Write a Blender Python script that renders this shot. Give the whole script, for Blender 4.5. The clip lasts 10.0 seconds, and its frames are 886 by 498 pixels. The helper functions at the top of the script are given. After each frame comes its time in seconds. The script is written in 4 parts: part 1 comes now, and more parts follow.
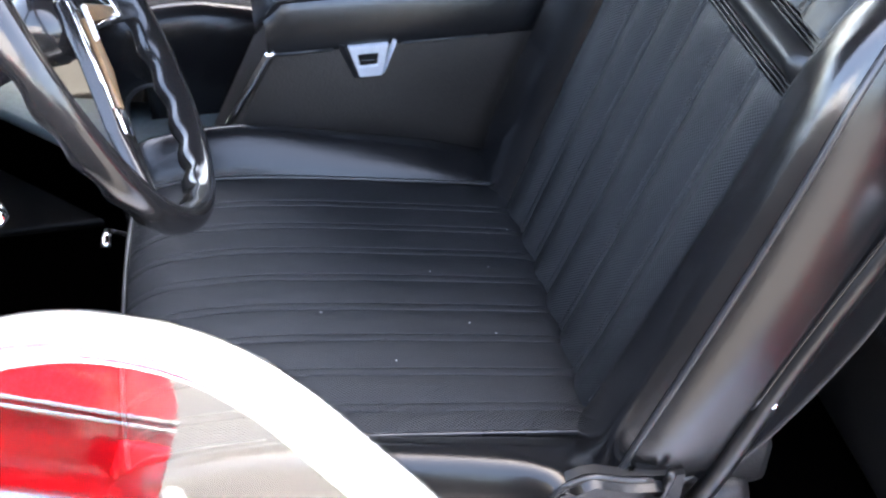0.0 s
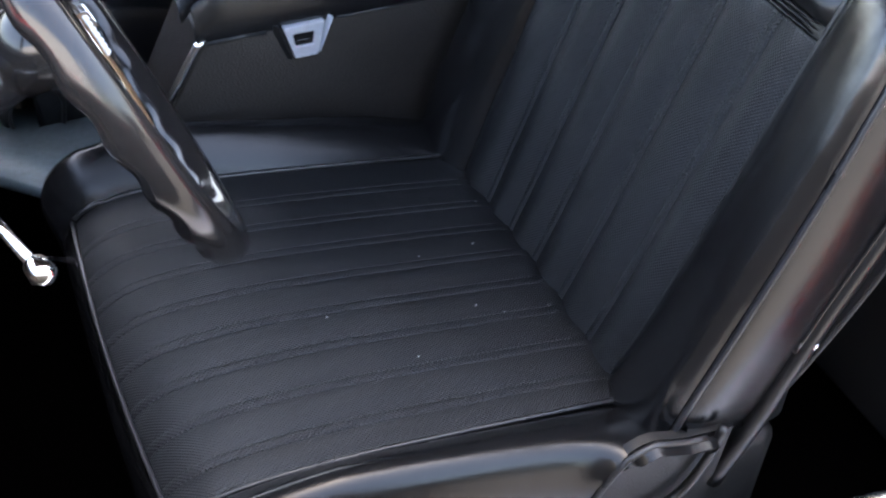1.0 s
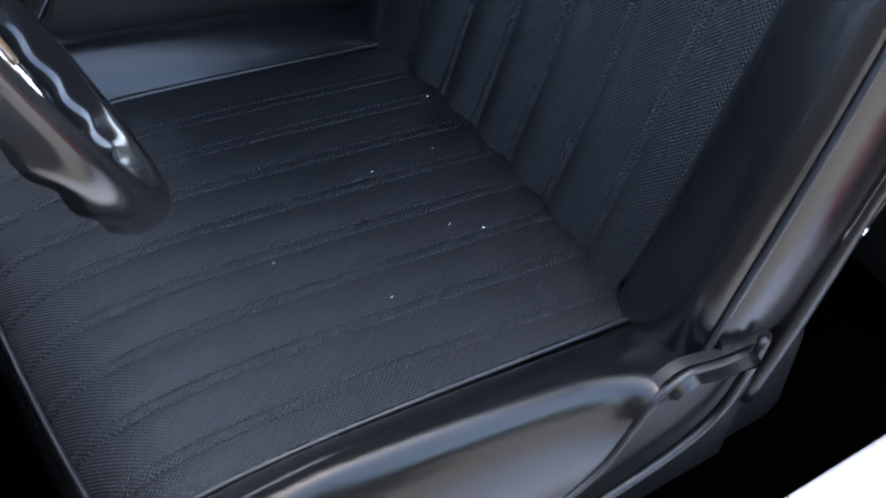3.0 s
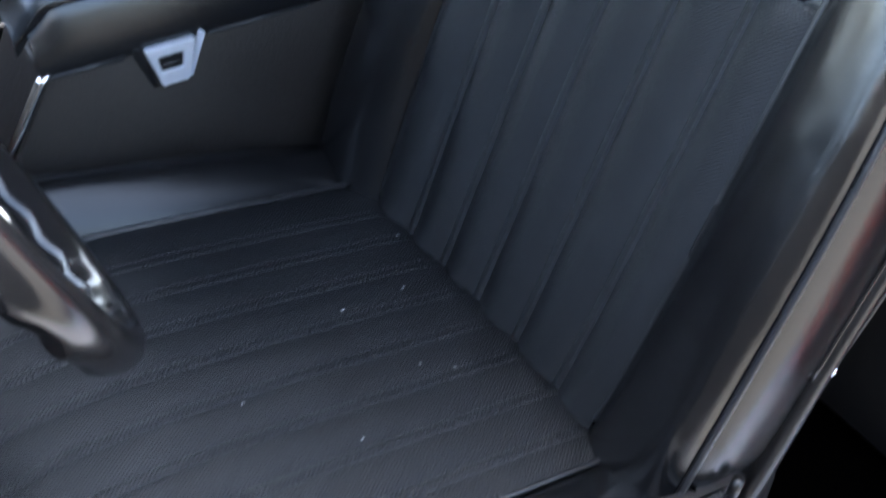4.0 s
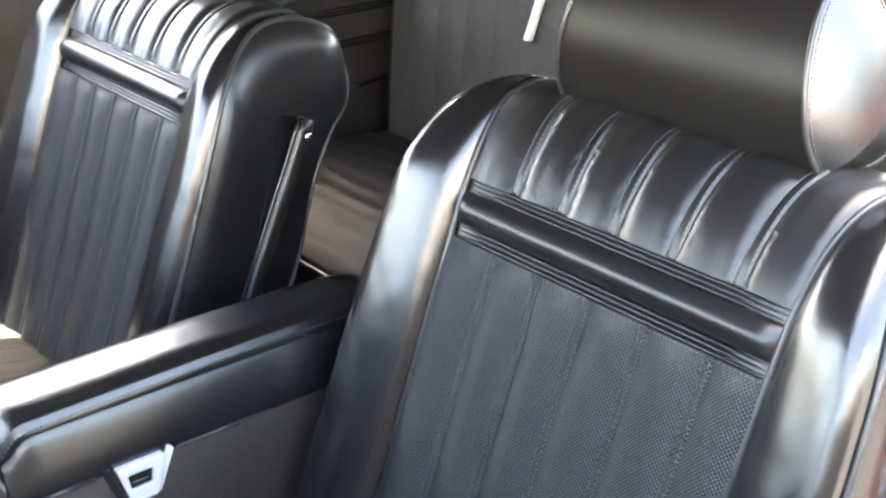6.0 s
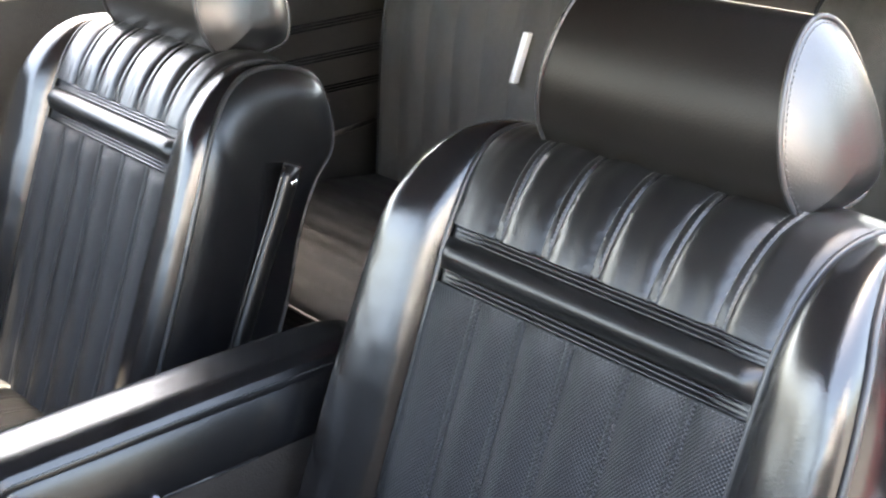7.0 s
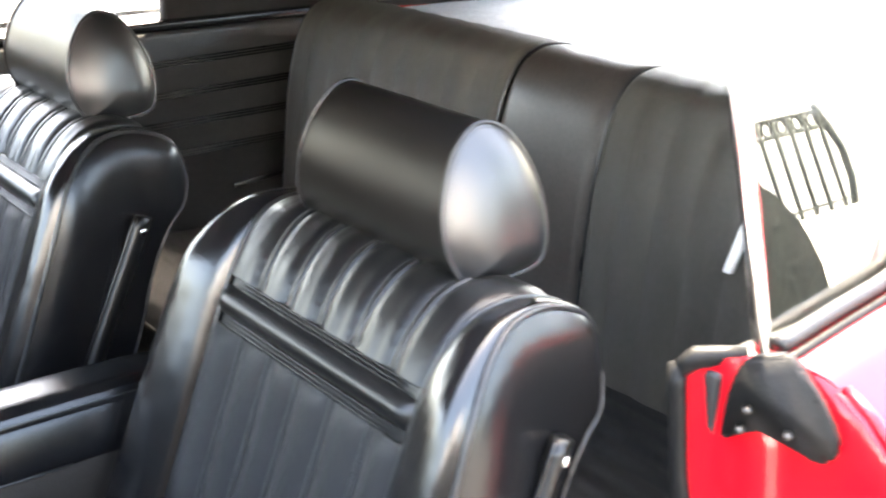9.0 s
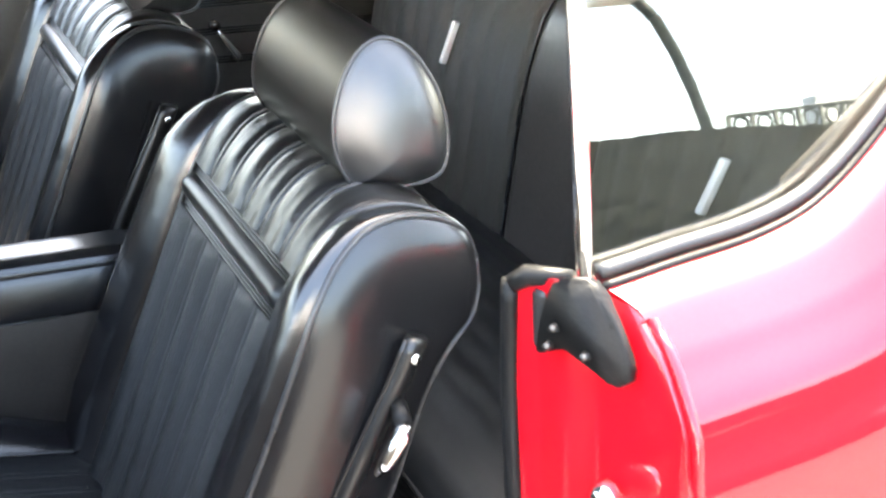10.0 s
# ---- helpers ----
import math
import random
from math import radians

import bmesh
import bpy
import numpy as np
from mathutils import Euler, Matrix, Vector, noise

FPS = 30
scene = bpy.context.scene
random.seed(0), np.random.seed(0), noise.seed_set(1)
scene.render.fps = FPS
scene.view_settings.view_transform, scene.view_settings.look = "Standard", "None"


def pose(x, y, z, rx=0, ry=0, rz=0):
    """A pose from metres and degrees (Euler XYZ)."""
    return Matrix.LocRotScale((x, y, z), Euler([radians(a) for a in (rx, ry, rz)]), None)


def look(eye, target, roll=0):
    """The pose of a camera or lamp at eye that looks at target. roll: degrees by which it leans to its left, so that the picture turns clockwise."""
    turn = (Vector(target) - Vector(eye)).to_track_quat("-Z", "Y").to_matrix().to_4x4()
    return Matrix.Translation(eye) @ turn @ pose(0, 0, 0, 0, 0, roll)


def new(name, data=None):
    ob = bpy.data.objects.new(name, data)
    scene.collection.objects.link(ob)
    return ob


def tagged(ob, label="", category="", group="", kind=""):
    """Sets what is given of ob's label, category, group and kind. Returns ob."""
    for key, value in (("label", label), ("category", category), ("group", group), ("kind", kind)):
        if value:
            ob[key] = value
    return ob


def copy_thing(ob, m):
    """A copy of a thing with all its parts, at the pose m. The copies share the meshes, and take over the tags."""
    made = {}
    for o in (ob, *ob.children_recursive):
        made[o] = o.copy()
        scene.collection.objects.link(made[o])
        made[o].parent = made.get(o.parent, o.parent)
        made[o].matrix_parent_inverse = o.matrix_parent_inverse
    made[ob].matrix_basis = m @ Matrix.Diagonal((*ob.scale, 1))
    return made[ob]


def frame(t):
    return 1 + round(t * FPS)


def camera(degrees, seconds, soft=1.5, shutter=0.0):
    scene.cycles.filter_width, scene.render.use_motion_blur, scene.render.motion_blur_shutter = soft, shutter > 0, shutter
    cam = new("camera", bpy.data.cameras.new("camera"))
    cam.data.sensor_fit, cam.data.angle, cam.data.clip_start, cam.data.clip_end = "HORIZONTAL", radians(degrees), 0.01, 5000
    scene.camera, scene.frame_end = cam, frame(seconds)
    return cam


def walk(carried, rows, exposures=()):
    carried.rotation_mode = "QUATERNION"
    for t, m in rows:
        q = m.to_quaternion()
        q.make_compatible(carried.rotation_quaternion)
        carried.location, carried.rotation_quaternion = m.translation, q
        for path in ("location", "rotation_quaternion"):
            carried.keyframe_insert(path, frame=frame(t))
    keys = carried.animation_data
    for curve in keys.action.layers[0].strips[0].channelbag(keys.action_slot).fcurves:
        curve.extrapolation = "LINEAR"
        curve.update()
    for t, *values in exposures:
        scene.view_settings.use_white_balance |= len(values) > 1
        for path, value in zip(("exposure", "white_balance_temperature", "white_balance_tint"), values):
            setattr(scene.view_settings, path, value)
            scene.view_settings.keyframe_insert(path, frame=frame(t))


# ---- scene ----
cam = camera(41.2, 10.0, 2.2, 0.5)
PATH = [
    (0, (-0.468, -0.972, 1.409), (-0.186, 0.525, 0.114), -0.0),
    (0.6, (-0.612, -0.88, 1.398), (-0.081, 0.512, 0.063), 2.3),
    (1.2, (-0.696, -0.797, 1.382), (-0.008, 0.489, 0.013), 2.3),
    (2, (-0.664, -0.664, 1.308), (0.09, 0.492, -0.139), 0.4),
    (3.5, (-0.641, -0.646, 1.267), (0.048, 0.472, -0.242), 0.3),
    (3.9, (-0.651, -0.641, 1.269), (0.169, 0.562, -0.102), 2.3),
    (4.2, (-0.651, -0.64, 1.273), (0.252, 0.6, -0.01), 2.7),
    (4.5, (-0.661, -0.649, 1.253), (0.337, 0.643, 0.099), 3.0),
    (5, (-0.713, -0.64, 1.273), (0.426, 0.654, 0.258), 4.2),
    (5.5, (-0.711, -0.632, 1.303), (0.461, 0.69, 0.366), 2.6),
    (6, (-0.717, -0.629, 1.312), (0.457, 0.77, 0.498), 0.1),
    (7.5, (-0.7, -0.653, 1.33), (0.499, 0.759, 0.576), -0.8),
    (8, (-0.693, -0.695, 1.35), (0.5, 0.718, 0.588), -0.1),
    (8.5, (-0.692, -0.82, 1.396), (0.511, 0.608, 0.679), 1.9),
    (9, (-0.617, -0.985, 1.424), (0.556, 0.477, 0.727), 0.9),
    (9.3, (-0.531, -1.064, 1.439), (0.546, 0.433, 0.667), 0.6),
    (9.6, (-0.448, -1.143, 1.447), (0.499, 0.429, 0.652), 2.8),
    (10, (-0.378, -1.243, 1.449), (0.468, 0.371, 0.625), 2.9),
]
EXPOSURES = [(0,4.60,6950,11),(0.25,4.25,6850,11),(0.5,4.12,6800,11),(1,3.95,7050,11),(1.5,4.03,7050,10),(2,3.90,6850,9),(3.5,3.85,6350,6),(4.2,4.25,6900,6),(5,5.32,7950,9),(5.5,5.47,7950,9),(6,5.40,8050,9),(7.5,4.87,7950,10),(8.5,4.87,7900,9),(9.4,4.90,7800,9),(10,4.72,7500,6)]
walk(cam, [(t, look(eye, target, roll)) for t, eye, target, roll in PATH], EXPOSURES)

# ---- world and sun ----
SUN_UP, SUN_TURN = 65.0, 35.0
world = bpy.data.worlds.new("sky")
scene.world = world
world.use_nodes = True
wn = world.node_tree.nodes
sky = wn.new("ShaderNodeTexSky")
sky.sky_type, sky.sun_disc = "NISHITA", False
sky.sun_elevation, sky.sun_rotation = radians(SUN_UP), radians(SUN_TURN)
sky.dust_density, sky.air_density = 4.0, 1.0
wn["Background"].inputs["Strength"].default_value = 0.15
world.node_tree.links.new(sky.outputs["Color"], wn["Background"].inputs["Color"])
sun = new("sun", bpy.data.lights.new("sun", "SUN"))
sun.data.energy, sun.data.angle, sun.data.color = 3.5, radians(0.5), (1.0, 0.95, 0.87)
sun_way = Vector((math.sin(radians(SUN_TURN)) * math.cos(radians(SUN_UP)), math.cos(radians(SUN_TURN)) * math.cos(radians(SUN_UP)), math.sin(radians(SUN_UP))))
sun.matrix_world = look(sun_way * 20, (0, 0, 0))


# ---- materials ----
def material(name, colour, rough, metal=0.0, coat=0.0, grain=0.0, grain_size=400.0, vary=0.25, crease=0.0, specular=0.5, spots=0.0):
    """A surface with colour variation at two scales, fine grain, creases and, for woven or pierced cloth, a grid of pits."""
    m = bpy.data.materials.new(name)
    m.use_nodes = True
    n, link = m.node_tree.nodes, m.node_tree.links.new
    p = n["Principled BSDF"]
    p.inputs["Metallic"].default_value = metal
    p.inputs["Coat Weight"].default_value = coat
    p.inputs["Coat Roughness"].default_value = 0.03
    p.inputs["Specular IOR Level"].default_value = specular
    at = n.new("ShaderNodeTexCoord")
    big = n.new("ShaderNodeTexNoise")
    big.inputs["Scale"].default_value, big.inputs["Detail"].default_value = 9.0, 5.0
    link(at.outputs["Object"], big.inputs["Vector"])
    small = n.new("ShaderNodeTexNoise")
    small.inputs["Scale"].default_value, small.inputs["Detail"].default_value = 130.0, 3.0
    link(at.outputs["Object"], small.inputs["Vector"])
    both = n.new("ShaderNodeMath")
    both.operation = "ADD"
    link(big.outputs["Fac"], both.inputs[0])
    link(small.outputs["Fac"], both.inputs[1])
    ramp = n.new("ShaderNodeMapRange")
    ramp.inputs["From Min"].default_value, ramp.inputs["From Max"].default_value = 0.6, 1.4
    ramp.inputs["To Min"].default_value, ramp.inputs["To Max"].default_value = 1 - vary, 1 + vary
    link(both.outputs[0], ramp.inputs["Value"])
    mul = n.new("ShaderNodeVectorMath")
    mul.operation = "SCALE"
    mul.inputs[0].default_value = colour
    link(ramp.outputs["Result"], mul.inputs["Scale"])
    link(mul.outputs["Vector"], p.inputs["Base Color"])
    gloss = n.new("ShaderNodeMapRange")
    gloss.inputs["From Min"].default_value, gloss.inputs["From Max"].default_value = 0.3, 0.7
    gloss.inputs["To Min"].default_value, gloss.inputs["To Max"].default_value = rough * (1 - 0.6 * vary), rough * (1 + 0.6 * vary)
    link(big.outputs["Fac"], gloss.inputs["Value"])
    link(gloss.outputs["Result"], p.inputs["Roughness"])
    normal = None

    def bump(height, strength, distance):
        nonlocal normal
        b = n.new("ShaderNodeBump")
        b.inputs["Strength"].default_value, b.inputs["Distance"].default_value = strength, distance
        link(height, b.inputs["Height"])
        if normal:
            link(normal, b.inputs["Normal"])
        normal = b.outputs["Normal"]
        link(normal, p.inputs["Normal"])

    if crease:
        wide = n.new("ShaderNodeTexNoise")
        wide.inputs["Scale"].default_value, wide.inputs["Detail"].default_value = 28.0, 2.0
        link(at.outputs["Object"], wide.inputs["Vector"])
        bump(wide.outputs["Fac"], crease, 0.004)
    if grain:
        cell = n.new("ShaderNodeTexVoronoi")
        cell.inputs["Scale"].default_value = grain_size
        link(at.outputs["Object"], cell.inputs["Vector"])
        bump(cell.outputs["Distance"], grain, 0.0006)
    if spots:
        # rows of small pits, in metres along the cloth
        uv = n.new("ShaderNodeVectorMath")
        uv.operation = "SCALE"
        uv.inputs["Scale"].default_value = 2 * math.pi / spots
        link(at.outputs["UV"], uv.inputs[0])
        sines = n.new("ShaderNodeVectorMath")
        sines.operation = "SINE"
        link(uv.outputs["Vector"], sines.inputs[0])
        split = n.new("ShaderNodeSeparateXYZ")
        link(sines.outputs["Vector"], split.inputs["Vector"])
        prod = n.new("ShaderNodeMath")
        prod.operation = "MULTIPLY"
        link(split.outputs["X"], prod.inputs[0])
        link(split.outputs["Y"], prod.inputs[1])
        bump(prod.outputs[0], 0.5, 0.0010)
    return m


LEATHER = material("black leather", (0.0055, 0.0055, 0.006), 0.25, grain=0.14, grain_size=600, crease=0.035, specular=0.52, vary=0.14)
PIERCED = material("pierced black vinyl", (0.011, 0.0118, 0.013), 0.37, grain=0.1, crease=0.06, spots=0.0042, specular=0.30, vary=0.2)
SHINY = material("polished black leather", (0.007, 0.0068, 0.0068), 0.31, grain=0.2, grain_size=700, crease=0.10, specular=0.46, vary=0.16)
ROLLED = material("smooth black leather", (0.005, 0.005, 0.0055), 0.21, grain=0.14, grain_size=600, crease=0.035, specular=0.75, vary=0.14)
GLOSSY = material("glossy black leather", (0.006, 0.006, 0.0065), 0.22, grain=0.12, grain_size=700, crease=0.05, specular=0.33)
CAP = material("softly grained black leather", (0.0065, 0.0065, 0.007), 0.36, grain=0.22, grain_size=520, crease=0.03, specular=0.9, vary=0.12)
SIDE = material("black side trim vinyl", (0.028, 0.027, 0.026), 0.38, grain=0.4, grain_size=350)
HEADREST = material("matt black leather", (0.0085, 0.0078, 0.0072), 0.33, grain=0.2, grain_size=520, crease=0.03, specular=0.20, vary=0.14)
TRIM = material("dark brown-black vinyl", (0.021, 0.018, 0.016), 0.37, grain=0.7, grain_size=350)
PIPING = material("black piping", (0.02, 0.02, 0.021), 0.3)
DULL_THREAD = material("black thread", (0.028, 0.029, 0.032), 0.6)
THREAD = material("grey thread", (0.06, 0.06, 0.058), 0.7)
CHROME = material("chrome", (0.86, 0.86, 0.85), 0.1, metal=1.0, vary=0.08)
SATIN = material("satin bright metal", (0.62, 0.64, 0.68), 0.42, metal=0.5, vary=0.12)
STEEL = material("dull dark metal", (0.09, 0.085, 0.08), 0.35, metal=0.8)
RUBBER = material("black rubber", (0.008, 0.008, 0.008), 0.45, grain=0.3, grain_size=200, specular=0.14)
# Carpet colour cut to almost nothing: footwell shade is put into it.
SHADED_CARPET = material("black carpet darkened for shade", (0.0006, 0.0005, 0.0005), 0.95, grain=1.0, grain_size=250, specular=0.0)
RED = material("red car paint", (0.42, 0.004, 0.011), 0.35, coat=0.8, vary=0.04, specular=0.08)
RED.node_tree.nodes["Principled BSDF"].inputs["Coat IOR"].default_value = 1.55
BAKELITE = material("black bakelite", (0.011, 0.010, 0.010), 0.16, vary=0.2)
WOOD = material("brown veneer", (0.20, 0.115, 0.055), 0.35, coat=0.4, vary=0.45)
# White of the added wall that reflects in the leather.
BOUNCE_WHITE = material("white reflector wall", (0.80, 0.81, 0.82), 0.9, grain=0.5, grain_size=90, vary=0.1)
DARKWOOD = material("dark brown veneer", (0.035, 0.019, 0.01), 0.35, coat=0.3, vary=0.4)
LINING = material("dark brown headlining", (0.012, 0.010, 0.009), 0.9, grain=0.4)
# Pierced vinyl in a lighter, browner base colour than the front seats.
BENCH = material("lighter black bench vinyl", (0.058, 0.052, 0.043), 0.45, grain=0.1, crease=0.08, spots=0.0042, specular=0.36)
BROWN_VINYL = material("lighter brown-black vinyl", (0.052, 0.044, 0.039), 0.4, grain=0.3, grain_size=350, specular=0.4)
SHELF = material("pale grey shelf cloth", (0.5, 0.49, 0.46), 0.9, grain=0.4)
DARK = material("black vinyl", (0.007, 0.0065, 0.0065), 0.5, grain=0.4, grain_size=350)
IVORY = material("white plastic", (0.8, 0.8, 0.78), 0.35, vary=0.05)
GREY = material("grey-blue vinyl", (0.15, 0.19, 0.20), 0.45, grain=0.3)
CONCRETE = material("brown stone paving", (0.080, 0.077, 0.075), 0.9, grain=0.6, grain_size=60, vary=0.25)
PLASTER = material("pale plaster", (0.72, 0.69, 0.60), 0.9, grain=0.5, grain_size=90, vary=0.12)
RENDERED = material("grey render", (0.33, 0.34, 0.33), 0.9, grain=0.5, grain_size=90, vary=0.15)
# Kept near-black to pass for the bench reflection in the quarter glass.
DARK_STAND_IN = material("dark hedge stand-in", (0.009, 0.010, 0.008), 0.8, grain=0.5, grain_size=40, vary=0.4, specular=0.04)
IRON = material("dark green iron", (0.018, 0.024, 0.021), 0.6, specular=0.2)


def glass_material(name, tint, ior):
    m = bpy.data.materials.new(name)
    m.use_nodes = True
    p = m.node_tree.nodes["Principled BSDF"]
    p.inputs["Base Color"].default_value = (*tint, 1)
    p.inputs["Roughness"].default_value = 0.0
    p.inputs["Transmission Weight"].default_value = 1.0
    p.inputs["IOR"].default_value = ior
    return m


GLASS = glass_material("window glass", (0.92, 0.96, 0.94), 2.0)
TINTED = glass_material("faintly tinted glass", (0.90, 0.93, 0.92), 1.75)


# ---- mesh tools ----
BASE = {}


def root(name, base, label, category, group="", kind=""):
    """A thing: an Empty at its base."""
    ob = new(name)
    ob.empty_display_size = 0.05
    ob.location = base
    BASE[ob.name] = Vector(base)
    return tagged(ob, label, category, group, kind)


def part(name, bm, mat, parent=None, label="", smooth=True, kind=""):
    """Links a bmesh, built in world coordinates, as one mesh under a thing or a part."""
    base = BASE[parent.name] if parent else Vector()
    bmesh.ops.recalc_face_normals(bm, faces=bm.faces)
    mesh = bpy.data.meshes.new(name)
    bm.transform(Matrix.Translation(-base))
    bm.to_mesh(mesh)
    bm.free()
    mesh.materials.append(mat)
    if smooth:
        mesh.shade_smooth()
    ob = new(name, mesh)
    BASE[ob.name] = base
    ob.parent = parent
    return tagged(ob, label, kind=kind)


INSIDE = [Vector((0, 0, 0))]  # a point within the thing being built: rims turn towards it


def sheet(f, nu, nv, depth=0.012, size=None):
    """A padded panel: a grid of f(u, v) with its rim turned in by depth. size: metres along u and v, for the cloth's weave."""
    bm = bmesh.new()
    uvl = bm.loops.layers.uv.new("UVMap")
    p = [[Vector(f(i / nu, j / nv)) for j in range(nv + 1)] for i in range(nu + 1)]
    v = [[bm.verts.new(c) for c in row] for row in p]
    if size is None:
        size = ((p[-1][nv // 2] - p[0][nv // 2]).length, (p[nu // 2][-1] - p[nu // 2][0]).length)
    for i in range(nu):
        for j in range(nv):
            face = bm.faces.new((v[i][j], v[i + 1][j], v[i + 1][j + 1], v[i][j + 1]))
            for loop, (a, b) in zip(face.loops, ((i, j), (i + 1, j), (i + 1, j + 1), (i, j + 1))):
                loop[uvl].uv = (a / nu * size[0], b / nv * size[1])
    if depth:
        mid = nu // 2, nv // 2
        way = (p[mid[0] + 1][mid[1]] - p[mid[0]][mid[1]]).cross(p[mid[0]][mid[1] + 1] - p[mid[0]][mid[1]]).normalized()
        if way.dot(INSIDE[0] - p[mid[0]][mid[1]]) > 0:
            depth = -depth
        ring = [(i, 0) for i in range(nu + 1)] + [(nu, j) for j in range(1, nv + 1)] + [(i, nv) for i in range(nu - 1, -1, -1)] + [(0, j) for j in range(nv - 1, 0, -1)]
        low = []
        for i, j in ring:
            a, b = min(i, nu - 1), min(j, nv - 1)
            w = (p[a + 1][b] - p[a][b]).cross(p[a][b + 1] - p[a][b])
            w = w.normalized() if w.length > 1e-9 else way
            low.append(bm.verts.new(p[i][j] - w * depth))
        for k in range(len(ring)):
            (a, b), (c, d) = ring[k], ring[(k + 1) % len(ring)]
            bm.faces.new((v[a][b], low[k], low[(k + 1) % len(ring)], v[c][d]))
            edge = bm.edges.get((v[a][b], v[c][d]))
            if edge:
                edge.smooth = False
    return bm


def tube(points, r, seg=8, closed=False, bm=None, flat=1.0):
    """A round bead along points; r may be a list."""
    bm = bm or bmesh.new()
    pts = [Vector(q) for q in points]
    n = len(pts)
    rings = []
    side = None
    for i, q in enumerate(pts):
        a, b = (pts[i - 1], pts[(i + 1) % n]) if closed else (pts[max(i - 1, 0)], pts[min(i + 1, n - 1)])
        t = (b - a).normalized()
        if side is None:
            side = t.orthogonal().normalized()
        side = (side - t * side.dot(t)).normalized()
        up = t.cross(side)
        rad = r[i] if isinstance(r, (list, tuple)) else r
        rings.append([bm.verts.new(q + (side * math.cos(k * math.tau / seg) + up * math.sin(k * math.tau / seg) * flat) * rad) for k in range(seg)])
    for i in range(n if closed else n - 1):
        a, b = rings[i], rings[(i + 1) % n]
        for k in range(seg):
            bm.faces.new((a[k], a[(k + 1) % seg], b[(k + 1) % seg], b[k]))
    if not closed:
        bm.faces.new(rings[0])
        bm.faces.new(rings[-1])
    return bm


def block(lo, hi, bevel=0.0, steps=2):
    bm = bmesh.new()
    bmesh.ops.create_cube(bm, size=1)
    lo, hi = Vector(lo), Vector(hi)
    for v in bm.verts:
        v.co = Vector([lo[k] + (v.co[k] + 0.5) * (hi[k] - lo[k]) for k in range(3)])
    if bevel:
        bmesh.ops.bevel(bm, geom=bm.edges[:], offset=bevel, segments=steps, profile=0.6, affect="EDGES")
    return bm


def prism(outline, way, bevel=0.0, steps=2):
    """An outline of points pushed along way."""
    bm = bmesh.new()
    a = [bm.verts.new(q) for q in outline]
    b = [bm.verts.new(Vector(q) + Vector(way)) for q in outline]
    bm.faces.new(a)
    bm.faces.new(b[::-1])
    for k in range(len(a)):
        bm.faces.new((a[k], a[(k + 1) % len(a)], b[(k + 1) % len(a)], b[k]))
    if bevel:
        bmesh.ops.bevel(bm, geom=bm.edges[:], offset=bevel, segments=steps, profile=0.6, affect="EDGES")
    return bm


def curve(points, n):
    """n + 1 points along a smooth line through the given ones, evenly spaced."""
    p = [np.array(q, float) for q in points]
    p = [2 * p[0] - p[1]] + p + [2 * p[-1] - p[-2]]
    out = []
    for i in range(1, len(p) - 2):
        for t in np.linspace(0, 1, 24, endpoint=False):
            a, b, c, d = p[i - 1 : i + 3]
            out.append(0.5 * (2 * b + (c - a) * t + (2 * a - 5 * b + 4 * c - d) * t * t + (3 * b - a - 3 * c + d) * t ** 3))
    out.append(p[-2])
    out = np.array(out)
    s = np.r_[0, np.cumsum(np.linalg.norm(np.diff(out, axis=0), axis=1))]
    return np.array([np.interp(np.linspace(0, s[-1], n + 1), s, out[:, k]) for k in range(out.shape[1])]).T


def step(a, b, x):
    t = min(max((x - a) / (b - a), 0.0), 1.0)
    return t * t * (3 - 2 * t)


def lerp(x, xs, ys):
    return float(np.interp(x, xs, ys))


def stitches(points, r=0.0007, gap=0.0055, bm=None):
    """Short raised threads along a line."""
    bm = bm or bmesh.new()
    pts = np.array([tuple(q) for q in points])
    s = np.r_[0, np.cumsum(np.linalg.norm(np.diff(pts, axis=0), axis=1))]
    at = lambda d: Vector([np.interp(d, s, pts[:, k]) for k in range(3)])
    d = 0.0
    while d + gap * 0.6 < s[-1]:
        tube([at(d), at(d + gap * 0.3), at(d + gap * 0.6)], [r * 0.6, r, r * 0.6], 5, bm=bm)
        d += gap
    return bm


# ---- bucket seat ----
INSIDE[0] = Vector((0.09, 0, 0.7))
SEAMS = [0.188, 0.122, 0.061, 0.0, -0.066, -0.134, -0.188]
FRONT = curve([(-0.205, 0.40), (-0.165, 0.475), (-0.088, 0.675), (-0.020, 0.852), (0.0, 0.90), (0.028, 0.946), (0.062, 0.976), (0.105, 0.985), (0.148, 0.972), (0.180, 0.948), (0.197, 0.912)], 200)
FRONT_S = np.r_[0, np.cumsum(np.linalg.norm(np.diff(FRONT, axis=0), axis=1))]
TOP = int(np.argmax(FRONT[:, 1]))
BACK = curve([(0.197, 0.912), (0.197, 0.885), (0.183, 0.858), (0.159, 0.832), (0.137, 0.798), (0.117, 0.752), (0.096, 0.685), (0.070, 0.622), (0.030, 0.555), (-0.018, 0.49), (-0.06, 0.45)], 120)


def along(z):
    """How far up the front of the backrest the height z is reached."""
    return float(np.interp(z, FRONT[: TOP + 1, 1], FRONT_S[: TOP + 1]))


S_LOW, S_RIB, S_ROLL, S_RIB_UP, S_PLEAT, S_TOP, S_END = along(0.41), along(0.850), along(0.863), along(0.893), along(0.905), float(FRONT_S[TOP]), float(FRONT_S[-1])


